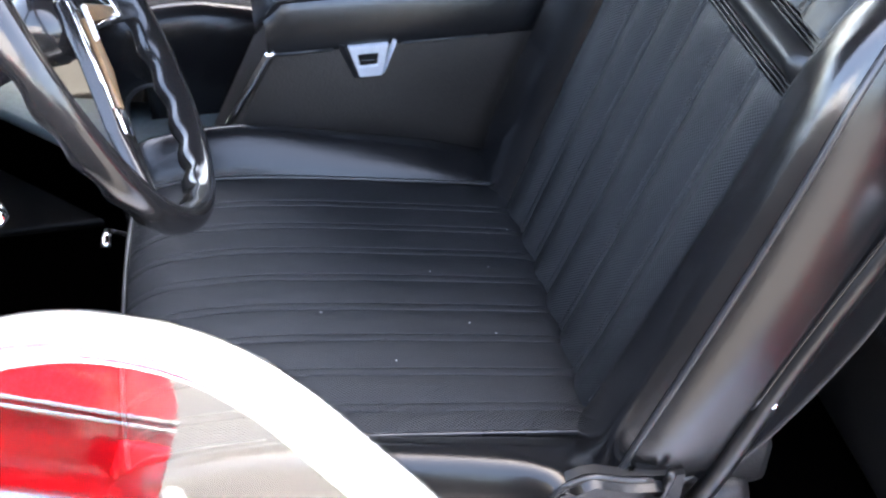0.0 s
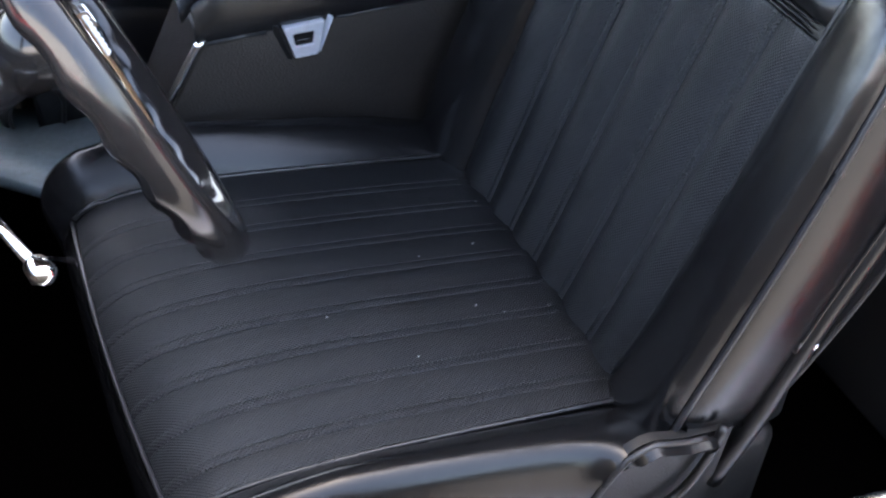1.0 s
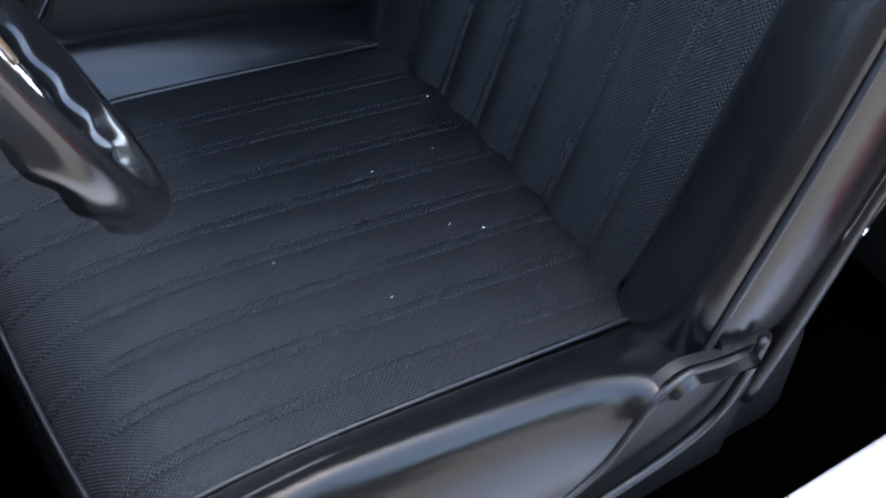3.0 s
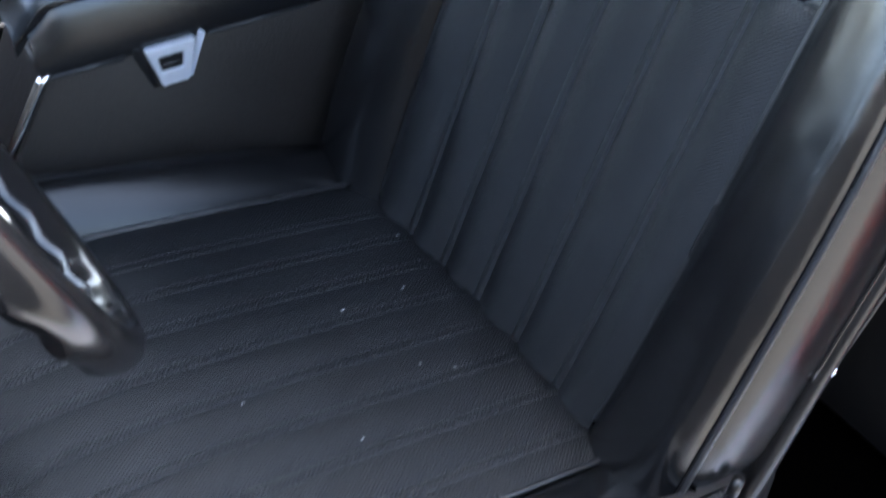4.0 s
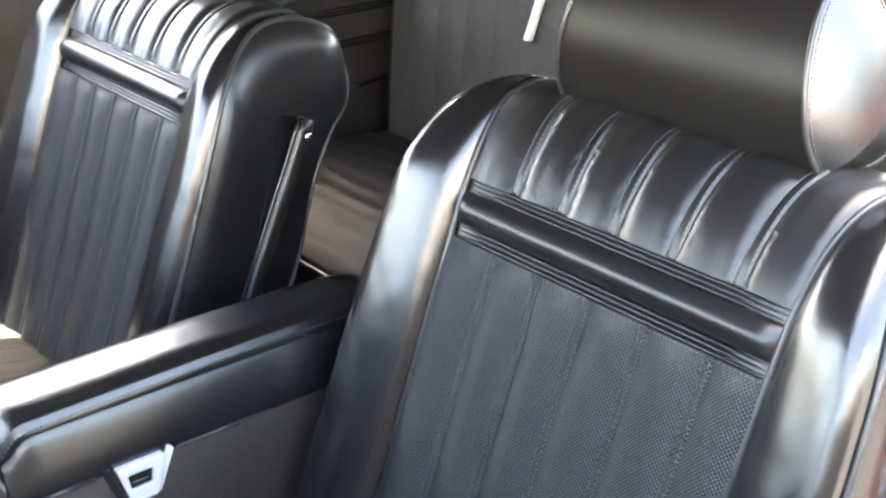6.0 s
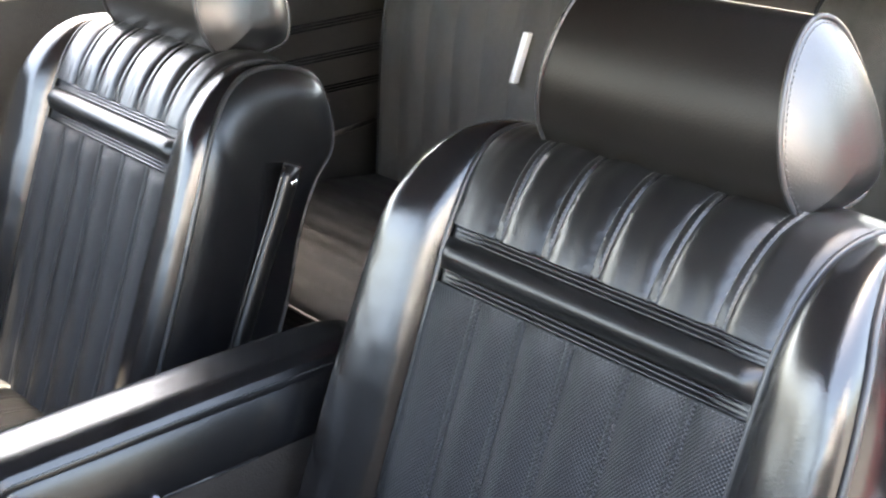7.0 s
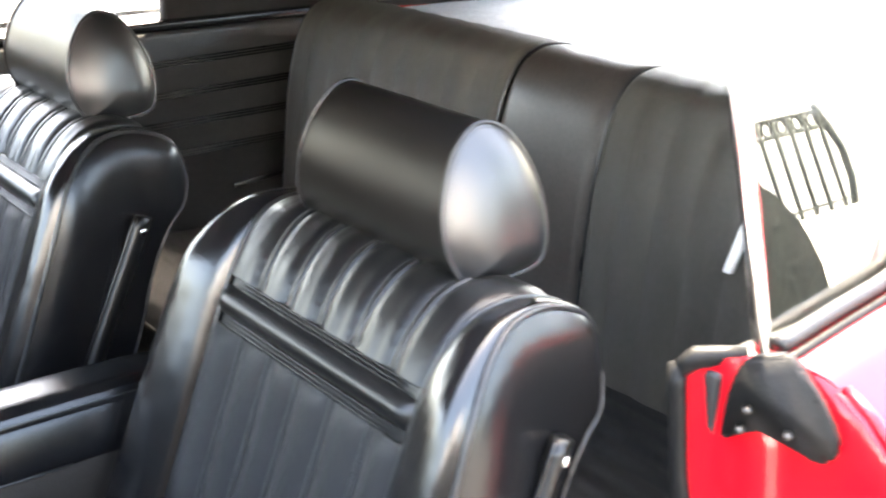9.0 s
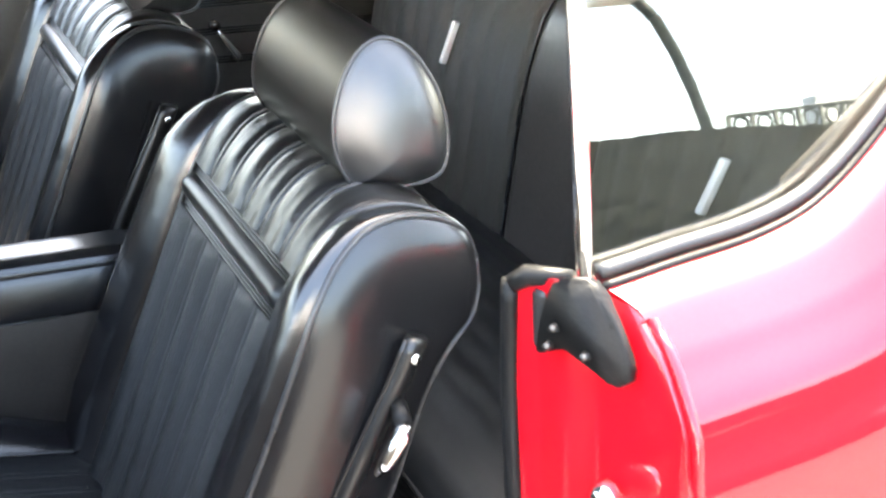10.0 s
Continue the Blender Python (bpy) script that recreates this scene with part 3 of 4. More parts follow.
# ---- centre armrest box ----
def armrest_box():
    INSIDE[0] = Vector((-0.2, 0.366, 0.55))
    box = root("armrest_console", (-0.2, 0.37, 0.27), "narrow black leather armrest console between the front seats", "console")
    pad = [(0.3195, 0.706), (0.3205, 0.716), (0.326, 0.7255), (0.342, 0.731), (0.395, 0.731), (0.410, 0.7255), (0.4145, 0.716), (0.4155, 0.706)]
    path = curve([(-0.455, 0.0), (-0.452, 0.0), (-0.41, 0.0), (-0.2, 0.002), (-0.05, 0.0), (0.0, -0.006), (0.03, -0.022)], 60)

    def top(u, v):
        x, dz = path[int(round(u * 60))]
        y, z = (lerp(v, np.linspace(0, 1, 8), [p[k] for p in pad]) for k in (0, 1))
        front = 1 - step(0.0, 0.09, u)
        return (x - 0.004 * front, 0.366 + (y - 0.366) * (1 - 0.06 * front), z + dz - 0.035 * front ** 2)
    part("pad", sheet(top, 60, 28, 0.02), LEATHER, box, "stitched leather pad")
    thread = stitches([Vector(top(u, 0.16)) + Vector((0, -0.0006, 0.0008)) for u in np.linspace(0.03, 0.97, 60)], 0.0007, 0.005)
    part("stitching", thread, DULL_THREAD, box, kind="stuff")
    for side, y0 in ((-1, 0.3185), (1, 0.4165)):
        def upper(u, v, side=side, y0=y0):
            x = -0.447 + 0.467 * u
            return (x, y0 + side * (0.004 * math.sin(math.pi * v) ** 0.6 + 0.012 * v), 0.712 - 0.062 * v - 0.02 * (1 - step(0, 0.06, u)) * (1 - v))
        part("side_roll", sheet(upper, 40, 12, 0.012), LEATHER, box, "padded leather side roll")
    part("side_panel", prism([(-0.440, 0.3085, 0.652), (0.03, 0.3085, 0.652), (0.06, 0.3085, 0.42), (-0.56, 0.3085, 0.42)], (0, 0.118, 0), 0.004), TRIM, box, "flat dark vinyl side panel")
    part("trim_strip", tube([(-0.438, 0.308, 0.654), (-0.447, 0.308, 0.648), (-0.491, 0.307, 0.578), (-0.54, 0.307, 0.50)], 0.0055, 8), CHROME, box, "chrome front edge strip")
    part("seam_strip", tube([(-0.436, 0.3070, 0.650), (-0.366, 0.3070, 0.650)], 0.0026, 6), PIPING, box)
    part("seam_strip", tube([(-0.280, 0.3070, 0.650), (-0.17, 0.3070, 0.650)], 0.0020, 6), PIPING, box)
    # belt buckle holder
    y = 0.303
    plate = bmesh.new()
    rim = [(-0.348, 0.654), (-0.297, 0.654), (-0.307, 0.610), (-0.335, 0.610)]
    hole = [(-0.337, 0.643), (-0.310, 0.643), (-0.312, 0.626), (-0.334, 0.626)]
    rings = [[plate.verts.new((x, w, z)) for x, z in o] for o, w in ((rim, y + 0.004), (rim, y - 0.004), (hole, y - 0.004), (hole, y + 0.004))]
    for a, b in zip(rings, rings[1:] + rings[:1]):
        for k in range(4):
            plate.faces.new((a[k], a[(k + 1) % 4], b[(k + 1) % 4], b[k]))
    bmesh.ops.bevel(plate, geom=plate.edges[:], offset=0.001, segments=2, affect="EDGES")
    holder = part("buckle_plate", plate, SATIN, box, "bright buckle holder", smooth=False)
    part("slot", block((-0.338, y - 0.001, 0.625), (-0.309, y + 0.003, 0.644)), RUBBER, holder, smooth=False)
    part("tongue", block((-0.333, y - 0.0025, 0.628), (-0.315, y + 0.001, 0.634), 0.001), BAKELITE, holder)
    part("fold", prism([(-0.362, y + 0.005, 0.657), (-0.352, y - 0.002, 0.656), (-0.338, y - 0.002, 0.608), (-0.342, y + 0.005, 0.606)], (0, 0.006, 0), 0.001), DARK, holder, "dark recess edge")
    part("fold", prism([(-0.291, y + 0.002, 0.657), (-0.287, y - 0.006, 0.657), (-0.304, y - 0.004, 0.612), (-0.307, y + 0.002, 0.612)], (0, 0.006, 0), 0.001), SATIN, holder, "bright folded edge")
    return box


armrest_box()


# ---- rear bench ----
REAR = curve([(0.66, 0.52), (0.67, 0.66), (0.684, 0.82), (0.70, 0.91), (0.724, 0.985), (0.762, 1.03), (0.82, 1.045), (0.89, 1.03), (0.93, 0.98)], 80)


def rear_bench():
    INSIDE[0] = Vector((0.95, 0.42, 0.1))
    bench = root("rear_bench", (0.5, 0.42, 0.3), "black rear bench with fluted vinyl backrests", "seat")
    for y0, y1, name in ((-0.36, 0.275, "backrest"), (0.525, 1.20, "backrest"), (0.277, 0.523, "armrest_panel")):
        plain = name == "armrest_panel"

        def face(u, v, y0=y0, y1=y1, plain=plain):
            x, z = REAR[int(round(u * 80))]
            y = y0 + (y1 - y0) * v
            round_off = 0.012 * (1 - min(min(v, 1 - v) * abs(y1 - y0) / 0.02, 1)) ** 2
            flute = 0 if plain else 0.005 * abs(math.sin((y - y0) / (y1 - y0) * math.pi * 9)) * step(0.06, 0.14, v) * step(0.06, 0.14, 1 - v)
            return (x + round_off - flute + (0.004 if plain else 0), y, z - round_off * 0.6 - (0.003 if plain else 0))
        back = part(name, sheet(face, 80, 110 if not plain else 20, 0.02, (0.75, abs(y1 - y0))), BROWN_VINYL if plain else BENCH, bench, "plain folded centre armrest" if plain else "fluted pierced vinyl backrest")
        if not plain:
            for edge in (0.0, 1.0):
                part("piping", tube([Vector(face(u, edge)) + Vector((-0.003, 0, 0.003)) for u in np.linspace(0, 1, 40)], 0.003, 6), PIPING, back)

    def seat_top(u, v):
        x = 0.17 + 0.5 * u
        y = -0.33 + 1.52 * v
        z = lerp(x, [0.17, 0.18, 0.21, 0.3, 0.5, 0.67], [0.50, 0.555, 0.585, 0.592, 0.575, 0.555])
        return (x, y, z + 0.003 * abs(math.sin(x * 60)) * step(0.2, 0.25, x))
    part("backing", sheet(lambda u, v: (REAR[int(round(u * 80))][0] + 0.022, -0.37 + 1.58 * v, REAR[int(round(u * 80))][1] - 0.02), 80, 4, 0.01), DARK, bench)
    part("cushion", sheet(seat_top, 50, 60, 0.03, (0.5, 1.5)), PIERCED, bench, "fluted vinyl rear cushion")
    part("piping", tube([(0.178, y, 0.553) for y in np.linspace(-0.33, 1.19, 20)], 0.003, 6), PIPING, bench)
    part("base", block((0.19, -0.33, 0.29), (0.66, 1.19, 0.52), 0.01), DARK, bench)
    # bright belt guide plates
    for y in (0.783, -0.042):
        part("belt_guide", prism([(0.676, y + 0.010, 0.816), (0.676, y + 0.023, 0.816), (0.694, y + 0.007, 0.903), (0.694, y - 0.006, 0.903)], (-0.012, 0, 0.002), 0.002), IVORY, bench, "narrow white belt guide plate")
    return bench


rear_bench()


# ---- steering wheel ----
def steering_wheel():
    c = Vector((-0.6055, -0.047, 0.922))
    turn = Matrix.Rotation(0.062, 3, "Z")
    tilt = radians(22.9)
    up, right = turn @ Vector((-math.sin(tilt), 0, math.cos(tilt))), turn @ Vector((0, 1, 0))
    axle = turn @ Vector((math.cos(tilt), 0, math.sin(tilt)))
    wheel = root("steering_wheel", c - axle * 0.05, "black steering wheel with finger grips and wood-inlaid spokes", "steering wheel")
    n, seg = 216, 14
    bm = bmesh.new()
    rings = []
    for i in range(n):
        a = i * math.tau / n
        r = up * math.cos(a) + right * math.sin(a)
        grip = 0.0040 * (0.5 + 0.5 * math.cos(i * math.tau / 8))
        rings.append([])
        for k in range(seg):
            b = k * math.tau / seg
            rear = max(0.0, -math.sin(b + 0.5))
            rad = 0.0122 + grip * rear
            rings[-1].append(bm.verts.new(c + r * (0.1975 + math.cos(b) * rad) + axle * math.sin(b) * rad * 1.15))
    for i in range(n):
        for k in range(seg):
            bm.faces.new((rings[i][k], rings[(i + 1) % n][k], rings[(i + 1) % n][(k + 1) % seg], rings[i][(k + 1) % seg]))
    part("rim", bm, BAKELITE, wheel, "glossy black rim with moulded finger grips")
    for a in (122, 238):
        r = up * math.cos(radians(a)) + right * math.sin(radians(a))
        w = axle.cross(r) * (1 if a > 180 else -1)
        at = lambda d, side, off: c + r * d + w * side + axle * off
        spoke = part("spoke", prism([at(0.0, -0.026, -0.012), at(0.0, 0.020, -0.012), at(0.06, 0.015, -0.010), at(0.120, 0.010, -0.012), at(0.192, 0.008, -0.008), at(0.192, -0.008, -0.008), at(0.120, -0.012, -0.012), at(0.06, -0.018, -0.010)], axle * 0.012, 0.004, 2), BAKELITE, wheel, "tapered black spoke")
        part("inlay", prism([at(0.012, -0.004, 0.0), at(0.012, 0.013, 0.0), at(0.060, 0.010, 0.002), at(0.100, 0.006, 0.0), at(0.100, -0.003, 0.0)], axle * 0.004, 0.0015), WOOD, spoke, "brown wood veneer inlay")
        for side, end in ((-0.022, -0.010), (0.017, 0.008)):
            part("trim_strip", tube([at(0.005, side, 0.001), at(0.06, side * 0.75, 0.002), at(0.112, end, 0.0)], 0.0022, 8), CHROME, spoke, "thin chrome edge strip")
        part("end_cap", prism([at(0.104, -0.011, 0.0), at(0.104, 0.009, 0.0), at(0.128, 0.007, -0.002), at(0.128, -0.009, -0.002)], axle * 0.005, 0.002), CHROME, spoke, "chrome spoke clasp")
    badge = bmesh.new()
    r = up * math.cos(radians(238)) + right * math.sin(radians(238))
    for k in range(7):
        q = c + r * (0.002 + 0.005 * k) + axle * 0.006
        tube([q - axle * 0.002, q, q + axle * 0.002], [0.0030, 0.0030, 0.0014], 8, bm=badge)
    part("badge", badge, IVORY, wheel, "row of pale beads on the hub")
    part("hub", tube([c - axle * 0.06, c - axle * 0.03, c - axle * 0.012, c - axle * 0.008], [0.028, 0.036, 0.034, 0.016], 32), BAKELITE, wheel, "padded black hub")
    col = c - axle * 0.06
    part("column", tube([col, col - axle * 0.12, col - axle * 0.4], [0.026, 0.028, 0.030], 20), BAKELITE, wheel)
    stalk = part("stalk", tube([col - axle * 0.04 + right * -0.03, Vector((-0.70, -0.14, 0.84)), Vector((-0.682, -0.195, 0.838))], 0.0045, 8), CHROME, wheel, "chrome indicator stalk")
    part("stalk_knob", tube([Vector((-0.682, -0.195, 0.838)), Vector((-0.680, -0.20, 0.8375)), Vector((-0.676, -0.212, 0.837)), Vector((-0.674, -0.217, 0.8365))], [0.005, 0.009, 0.010, 0.005], 12), CHROME, stalk)
    return wheel


steering_wheel()


# ---- dashboard ----
def dashboard():
    INSIDE[0] = Vector((-1.1, 0.42, 0.7))
    dash = root("dashboard", (-1.0, 0.42, 0.6), "dark dashboard with a wood veneer strip", "dashboard")
    outline = curve([(-0.92, 0.60), (-0.88, 0.64), (-0.87, 0.74), (-0.885, 0.82), (-0.87, 0.90), (-0.90, 0.945), (-1.0, 0.965), (-1.25, 0.955)], 40)
    part("pad", sheet(lambda u, v: (outline[int(round(u * 40))][0], -0.44 + 1.72 * v, outline[int(round(u * 40))][1]), 40, 20, 0.03), TRIM, dash, "padded dark dash top")
    part("veneer", block((-0.888, -0.40, 0.76), (-0.868, 1.24, 0.81), 0.004), DARKWOOD, dash, "brown wood veneer strip")
    part("trim_strip", tube([(-0.866, y, 0.757) for y in np.linspace(-0.4, 1.24, 8)], 0.002, 8), STEEL, dash)
    part("trim_strip", tube([(-0.866, y, 0.813) for y in np.linspace(-0.4, 1.24, 8)], 0.002, 8), STEEL, dash)
    part("lower_panel", block((-1.1, -0.43, 0.30), (-0.93, 1.27, 0.66), 0.01), DARK, dash)
    return dash


dashboard()


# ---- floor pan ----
# The floor's carpet colour carries the footwell shade.
tagged(part("floor", block((-1.2, -0.40, 0.235), (1.0, 1.27, 0.265)), SHADED_CARPET, None, "black carpeted car floor, colour darkened for shade", smooth=False), category="floor", kind="structure")
tagged(part("tunnel_cover", prism([(-1.1, 0.86, 0.42), (-0.69, 0.462, 0.42), (-0.552, 0.318, 0.42), (-0.45, 0.318, 0.42), (-0.45, 0.54, 0.42), (-0.75, 0.62, 0.42), (-1.1, 1.0, 0.42)], (0, 0, -0.022), 0.008), GREY, None, "grey-blue vinyl cover over the gearbox tunnel"), category="tunnel cover", kind="structure")
tagged(part("tunnel", prism([(-1.1, 0.87, 0.397), (-0.69, 0.472, 0.397), (-0.552, 0.328, 0.397), (0.2, 0.328, 0.397), (0.2, 0.50, 0.397), (-0.45, 0.53, 0.397), (-0.75, 0.61, 0.397), (-1.1, 0.99, 0.397)], (0, 0, -0.134), 0.008), SHADED_CARPET, None, "black carpeted gearbox tunnel, colour darkened for shade"), category="tunnel", kind="structure")
tagged(part("floor_mat", block((-1.1, 0.5, 0.262), (-0.62, 1.24, 0.278), 0.006), RUBBER, None, "black rubber floor mat"), category="floor mat")


# ---- car body ----
BELT = curve([(0.10, 0.972), (0.20, 0.980), (0.30, 0.992), (0.386, 1.002), (0.451, 1.018), (0.497, 1.041), (0.547, 1.077), (0.601, 1.124), (0.657, 1.178)], 60)


def belt(x):
    return float(np.interp(x, BELT[:, 0], BELT[:, 1]))


def car_body():
    INSIDE[0] = Vector((0.6, 0.4, 0.5))
    car = root("coupe", (0.2, 0.42, 0.12), "glossy red two-door coupe with an open door", "car")
    # outer rear quarter of the driver's side: from the window seal over the shoulder and down
    SECT_Y = [-0.425, -0.445, -0.475, -0.515, -0.555, -0.585, -0.603, -0.612, -0.606, -0.58]
    SECT_F = [0.0, 0.01, 0.03, 0.07, 0.13, 0.22, 0.36, 0.55, 0.78, 1.0]

    def quarter(u, v):
        x = 0.205 + 0.03 * step(0.0, 0.3, v) * (1 - u) + 2.2 * u ** 1.35
        top = belt(min(x, 0.657)) - 0.005
        y = lerp(v, np.linspace(0, 1, 10), SECT_Y)
        f = lerp(v, np.linspace(0, 1, 10), SECT_F)
        crease = 0.012 * math.exp(-((v - 0.42) / 0.05) ** 2)
        return (x, y + max(top - 0.975, 0) * 0.235 * (1 - step(0, 0.5, v)) - crease * 0.6 + 0.10 * step(1.0, 2.4, x), top - f * (top - 0.28) + 0.004 * math.sin(v * 9))
    part("quarter_panel", sheet(quarter, 60, 60, 0.02), RED, car, "glossy red rear quarter panel")
    # door jamb: the shut face in front of the quarter panel
    def jamb(u, v):
        z = 0.955 - 0.65 * u
        dy = lerp(z, [0.3, 0.7, 0.85, 0.95], [-0.06, -0.045, -0.012, 0.0])
        yo = lerp(z, [0.3, 0.55, 0.75, 0.88, 0.935, 0.97], [-0.585, -0.604, -0.597, -0.565, -0.52, -0.455])
        yi = -0.368 + dy
        x = 0.163 + 0.073 * v ** 0.9 + 0.013 * step(0.34, 0.44, v + 0.12 * u) - 0.006 * step(0.1, 0.3, v) - 0.007 * step(0.6, 0.95, v)
        return (x, yi + (yo - yi) * v, z + 0.018 * (1 - u) * math.sin(math.pi * v))
    face = part("door_jamb", sheet(jamb, 40, 40, 0.015), RED, car, "red painted door shut face with a pressed ridge")
    part("seal", tube([(jamb(u, 0)[0] - 0.004, jamb(u, 0)[1] + 0.006, jamb(u, 0)[2]) for u in np.linspace(0, 1, 30)], 0.009, 10), RUBBER, face, "black rubber door seal")
    part("seal", tube([(0.158, -0.366, 0.952), (0.170, -0.374, 0.963), (0.185, -0.39, 0.966), (0.20, -0.408, 0.97)], [0.009, 0.011, 0.010, 0.008], 10), RUBBER, face)
    vs = np.linspace(0, 1, 200)
    heights = np.array([quarter(0, v)[2] for v in vs])

    def return_edge(u, v):
        p = Vector(jamb(u, 1.0))
        k = float(np.interp(-p.z, -heights, vs))
        q = Vector(quarter(0, k))
        q = q.lerp(Vector((q.x, q.y, p.z)), 0.5)
        w = p.lerp(q, v)
        return (w.x - 0.010 * math.sin(math.pi * v), w.y - 0.003 * math.sin(math.pi * v), w.z)
    part("return_edge", sheet(return_edge, 40, 8, 0.004), RED, face, "rounded red panel edge")
    flange = [Vector(jamb(u, 1.0)) + Vector((0.002, -0.003, 0)) for u in np.linspace(0.0, 1, 40)]
    part("flange", tube(flange, 0.006, 8), RED, face, "rolled red panel edge")
    part("striker", tube([(0.196, -0.512, 0.79), (0.184, -0.513, 0.79), (0.176, -0.513, 0.79)], [0.017, 0.016, 0.008], 14), CHROME, face, "round chrome striker")
    # rubber block under the window frame
    blk = bmesh.new()
    a = [(0.173, -0.427, 0.984), (0.189, -0.458, 0.995), (0.194, -0.468, 0.980), (0.202, -0.485, 0.958), (0.210, -0.499, 0.929), (0.212, -0.504, 0.913), (0.210, -0.500, 0.901), (0.204, -0.488, 0.897), (0.197, -0.474, 0.908), (0.182, -0.444, 0.924), (0.167, -0.414, 0.900), (0.168, -0.415, 0.940), (0.170, -0.421, 0.969)]
    a = [(x - 0.011, y - 0.003, z) for x, y, z in a]
    f = [blk.verts.new(q) for q in a]
    g = [blk.verts.new((x + 0.018, y + 0.004, z)) for x, y, z in a]
    blk.faces.new(f), blk.faces.new(g[::-1])
    for k in range(13):
        blk.faces.new((f[k], g[k], g[(k + 1) % 13], f[(k + 1) % 13]))
    bmesh.ops.bevel(blk, geom=blk.edges[:], offset=0.004, segments=2, affect="EDGES")
    rub = part("rubber_block", blk, RUBBER, face, "worn black rubber sealing block")
    for q in ((0.179, -0.473, 0.925), (0.165, -0.439, 0.940), (0.163, -0.435, 0.920)):
        part("screw", tube([q, (q[0] - 0.008, q[1] - 0.003, q[2])], [0.0045, 0.003], 8), STEEL, rub)
    # rear side window with its bright front frame
    frame_bar = part("window_frame", prism([(0.199, -0.412, 0.975), (0.211, -0.417, 0.975), (0.213, -0.345, 1.27), (0.200, -0.339, 1.27)], (0, -0.010, -0.003), 0.003), CHROME, car, "polished upright window frame")

    pane = [(x, belt(x) - 0.015) for x in np.linspace(0.210, 0.66, 24)]
    pane += [(0.66, 1.30), (0.210, 1.30)]
    pane_ob = part("quarter_glass", prism([(x, -0.420 + (z - 0.97) * 0.265, z) for x, z in pane], (0, 0.0039, -0.001)), GLASS, car, "clear rear side window", smooth=False)
    pane_ob.visible_shadow = False
    seal = [(x, -0.430 + (belt(x) - 0.98) * 0.265, belt(x) + 0.002) for x in np.linspace(0.212, 0.657, 44)]
    part("window_trim", tube(seal, 0.0088, 12), DARK, car, "black window trim")
    part("window_seal", tube([(x, y - 0.012, z - 0.009) for x, y, z in seal], 0.0045, 10), RUBBER, car, "black rubber window seal")
    # sill under the door opening
    part("sill", block((-1.1, -0.56, 0.18), (0.22, -0.395, 0.335), 0.02, 3), RED, car, "red painted door sill")
    part("sill_plate", block((-0.95, -0.548, 0.333), (0.17, -0.366, 0.345), 0.004), SATIN, car, "bright metal sill plate")
    part("inner_sill", block((-1.1, -0.40, 0.24), (0.2, -0.355, 0.335), 0.01), SHADED_CARPET, car)
    # inside of the driver's side behind the door
    part("inner_quarter", block((0.172, -0.400, 0.27), (0.95, -0.365, 0.955), 0.008), DARK, car, "dark vinyl rear side panel")
    part("pillar_trim", prism([(0.50, -0.356, 0.94), (0.50, -0.356, 1.01), (0.60, -0.354, 1.095), (0.68, -0.352, 1.17), (1.3, -0.352, 1.17), (1.3, -0.352, 0.94)], (0, 0.012, 0)), LINING, car, "dark lined pillar foot")
    # far side: trim panels, sill and outer skin
    far = 1.30
    part("far_panel", block((-0.95, far - 0.03, 0.27), (0.98, far + 0.05, 0.99), 0.012), SIDE, car, "dark vinyl side trim")
    for z0, z1 in ((0.918, 0.936), (0.852, 0.868), (0.790, 0.800), (0.725, 0.733)):
        for off in (-0.006, 0.0, 0.006):
            part("rib", tube([(0.30, far - 0.031, z0 + off), (0.95, far - 0.031, z1 + off)], 0.0022, 6), LEATHER, car)
    part("pull_handle", prism([(0.585, far - 0.03, 0.628), (0.715, far - 0.03, 0.640), (0.71, far - 0.03, 0.652), (0.58, far - 0.03, 0.640)], (0, -0.02, 0.004), 0.004), CHROME, car, "bright ashtray pull")
    winder = part("window_winder", tube([(0.387, far - 0.028, 0.738), (0.387, far - 0.050, 0.738), (0.380, far - 0.055, 0.747), (0.355, far - 0.058, 0.781), (0.329, far - 0.060, 0.815)], [0.016, 0.014, 0.008, 0.006, 0.006], 12), CHROME, car, "chrome window winder")
    part("knob", tube([(0.329, far - 0.058, 0.815), (0.329, far - 0.066, 0.815), (0.329, far - 0.084, 0.815), (0.329, far - 0.088, 0.815)], [0.007, 0.011, 0.012, 0.007], 14), BAKELITE, winder, "black winder knob")
    part("far_sill", block((-0.95, far - 0.035, 0.99), (0.95, far + 0.06, 1.012), 0.008), LEATHER, car)
    part("far_trim", tube([(-0.95, far + 0.03, 1.016), (0.95, far + 0.03, 1.03)], 0.008, 8), CHROME, car, "bright window trim")
    part("far_skin", sheet(lambda u, v: (-1.2 + 3.2 * u, far + 0.06 + 0.13 * math.sin(math.pi * 0.5 * min(v * 2, 1)), 1.0 - 0.75 * v), 10, 12, 0.02), RED, car)
    # rear shelf and bulkhead
    part("rear_shelf", block((0.88, -0.38, 0.975), (1.62, 1.24, 0.995), 0.006), SHELF, car, "pale rear parcel shelf")
    part("bulkhead", block((0.80, -0.39, 0.27), (0.84, 1.26, 0.94)), TRIM, car, smooth=False)
    part("boot_lid", sheet(lambda u, v: (1.45 + 1.1 * u, -0.5 + 1.84 * v, 0.965 - 0.10 * u * u - 0.12 * abs(2 * v - 1) ** 4), 10, 20, 0.02), RED, car)
    # roof with lining, pillars
    # Unseen roof, lengthened forward and widened on the far side to shade the cushions.
    def roof(u, v, drop=0.0):
        x, w = -0.90 + 2.25 * u, 2 * v - 1
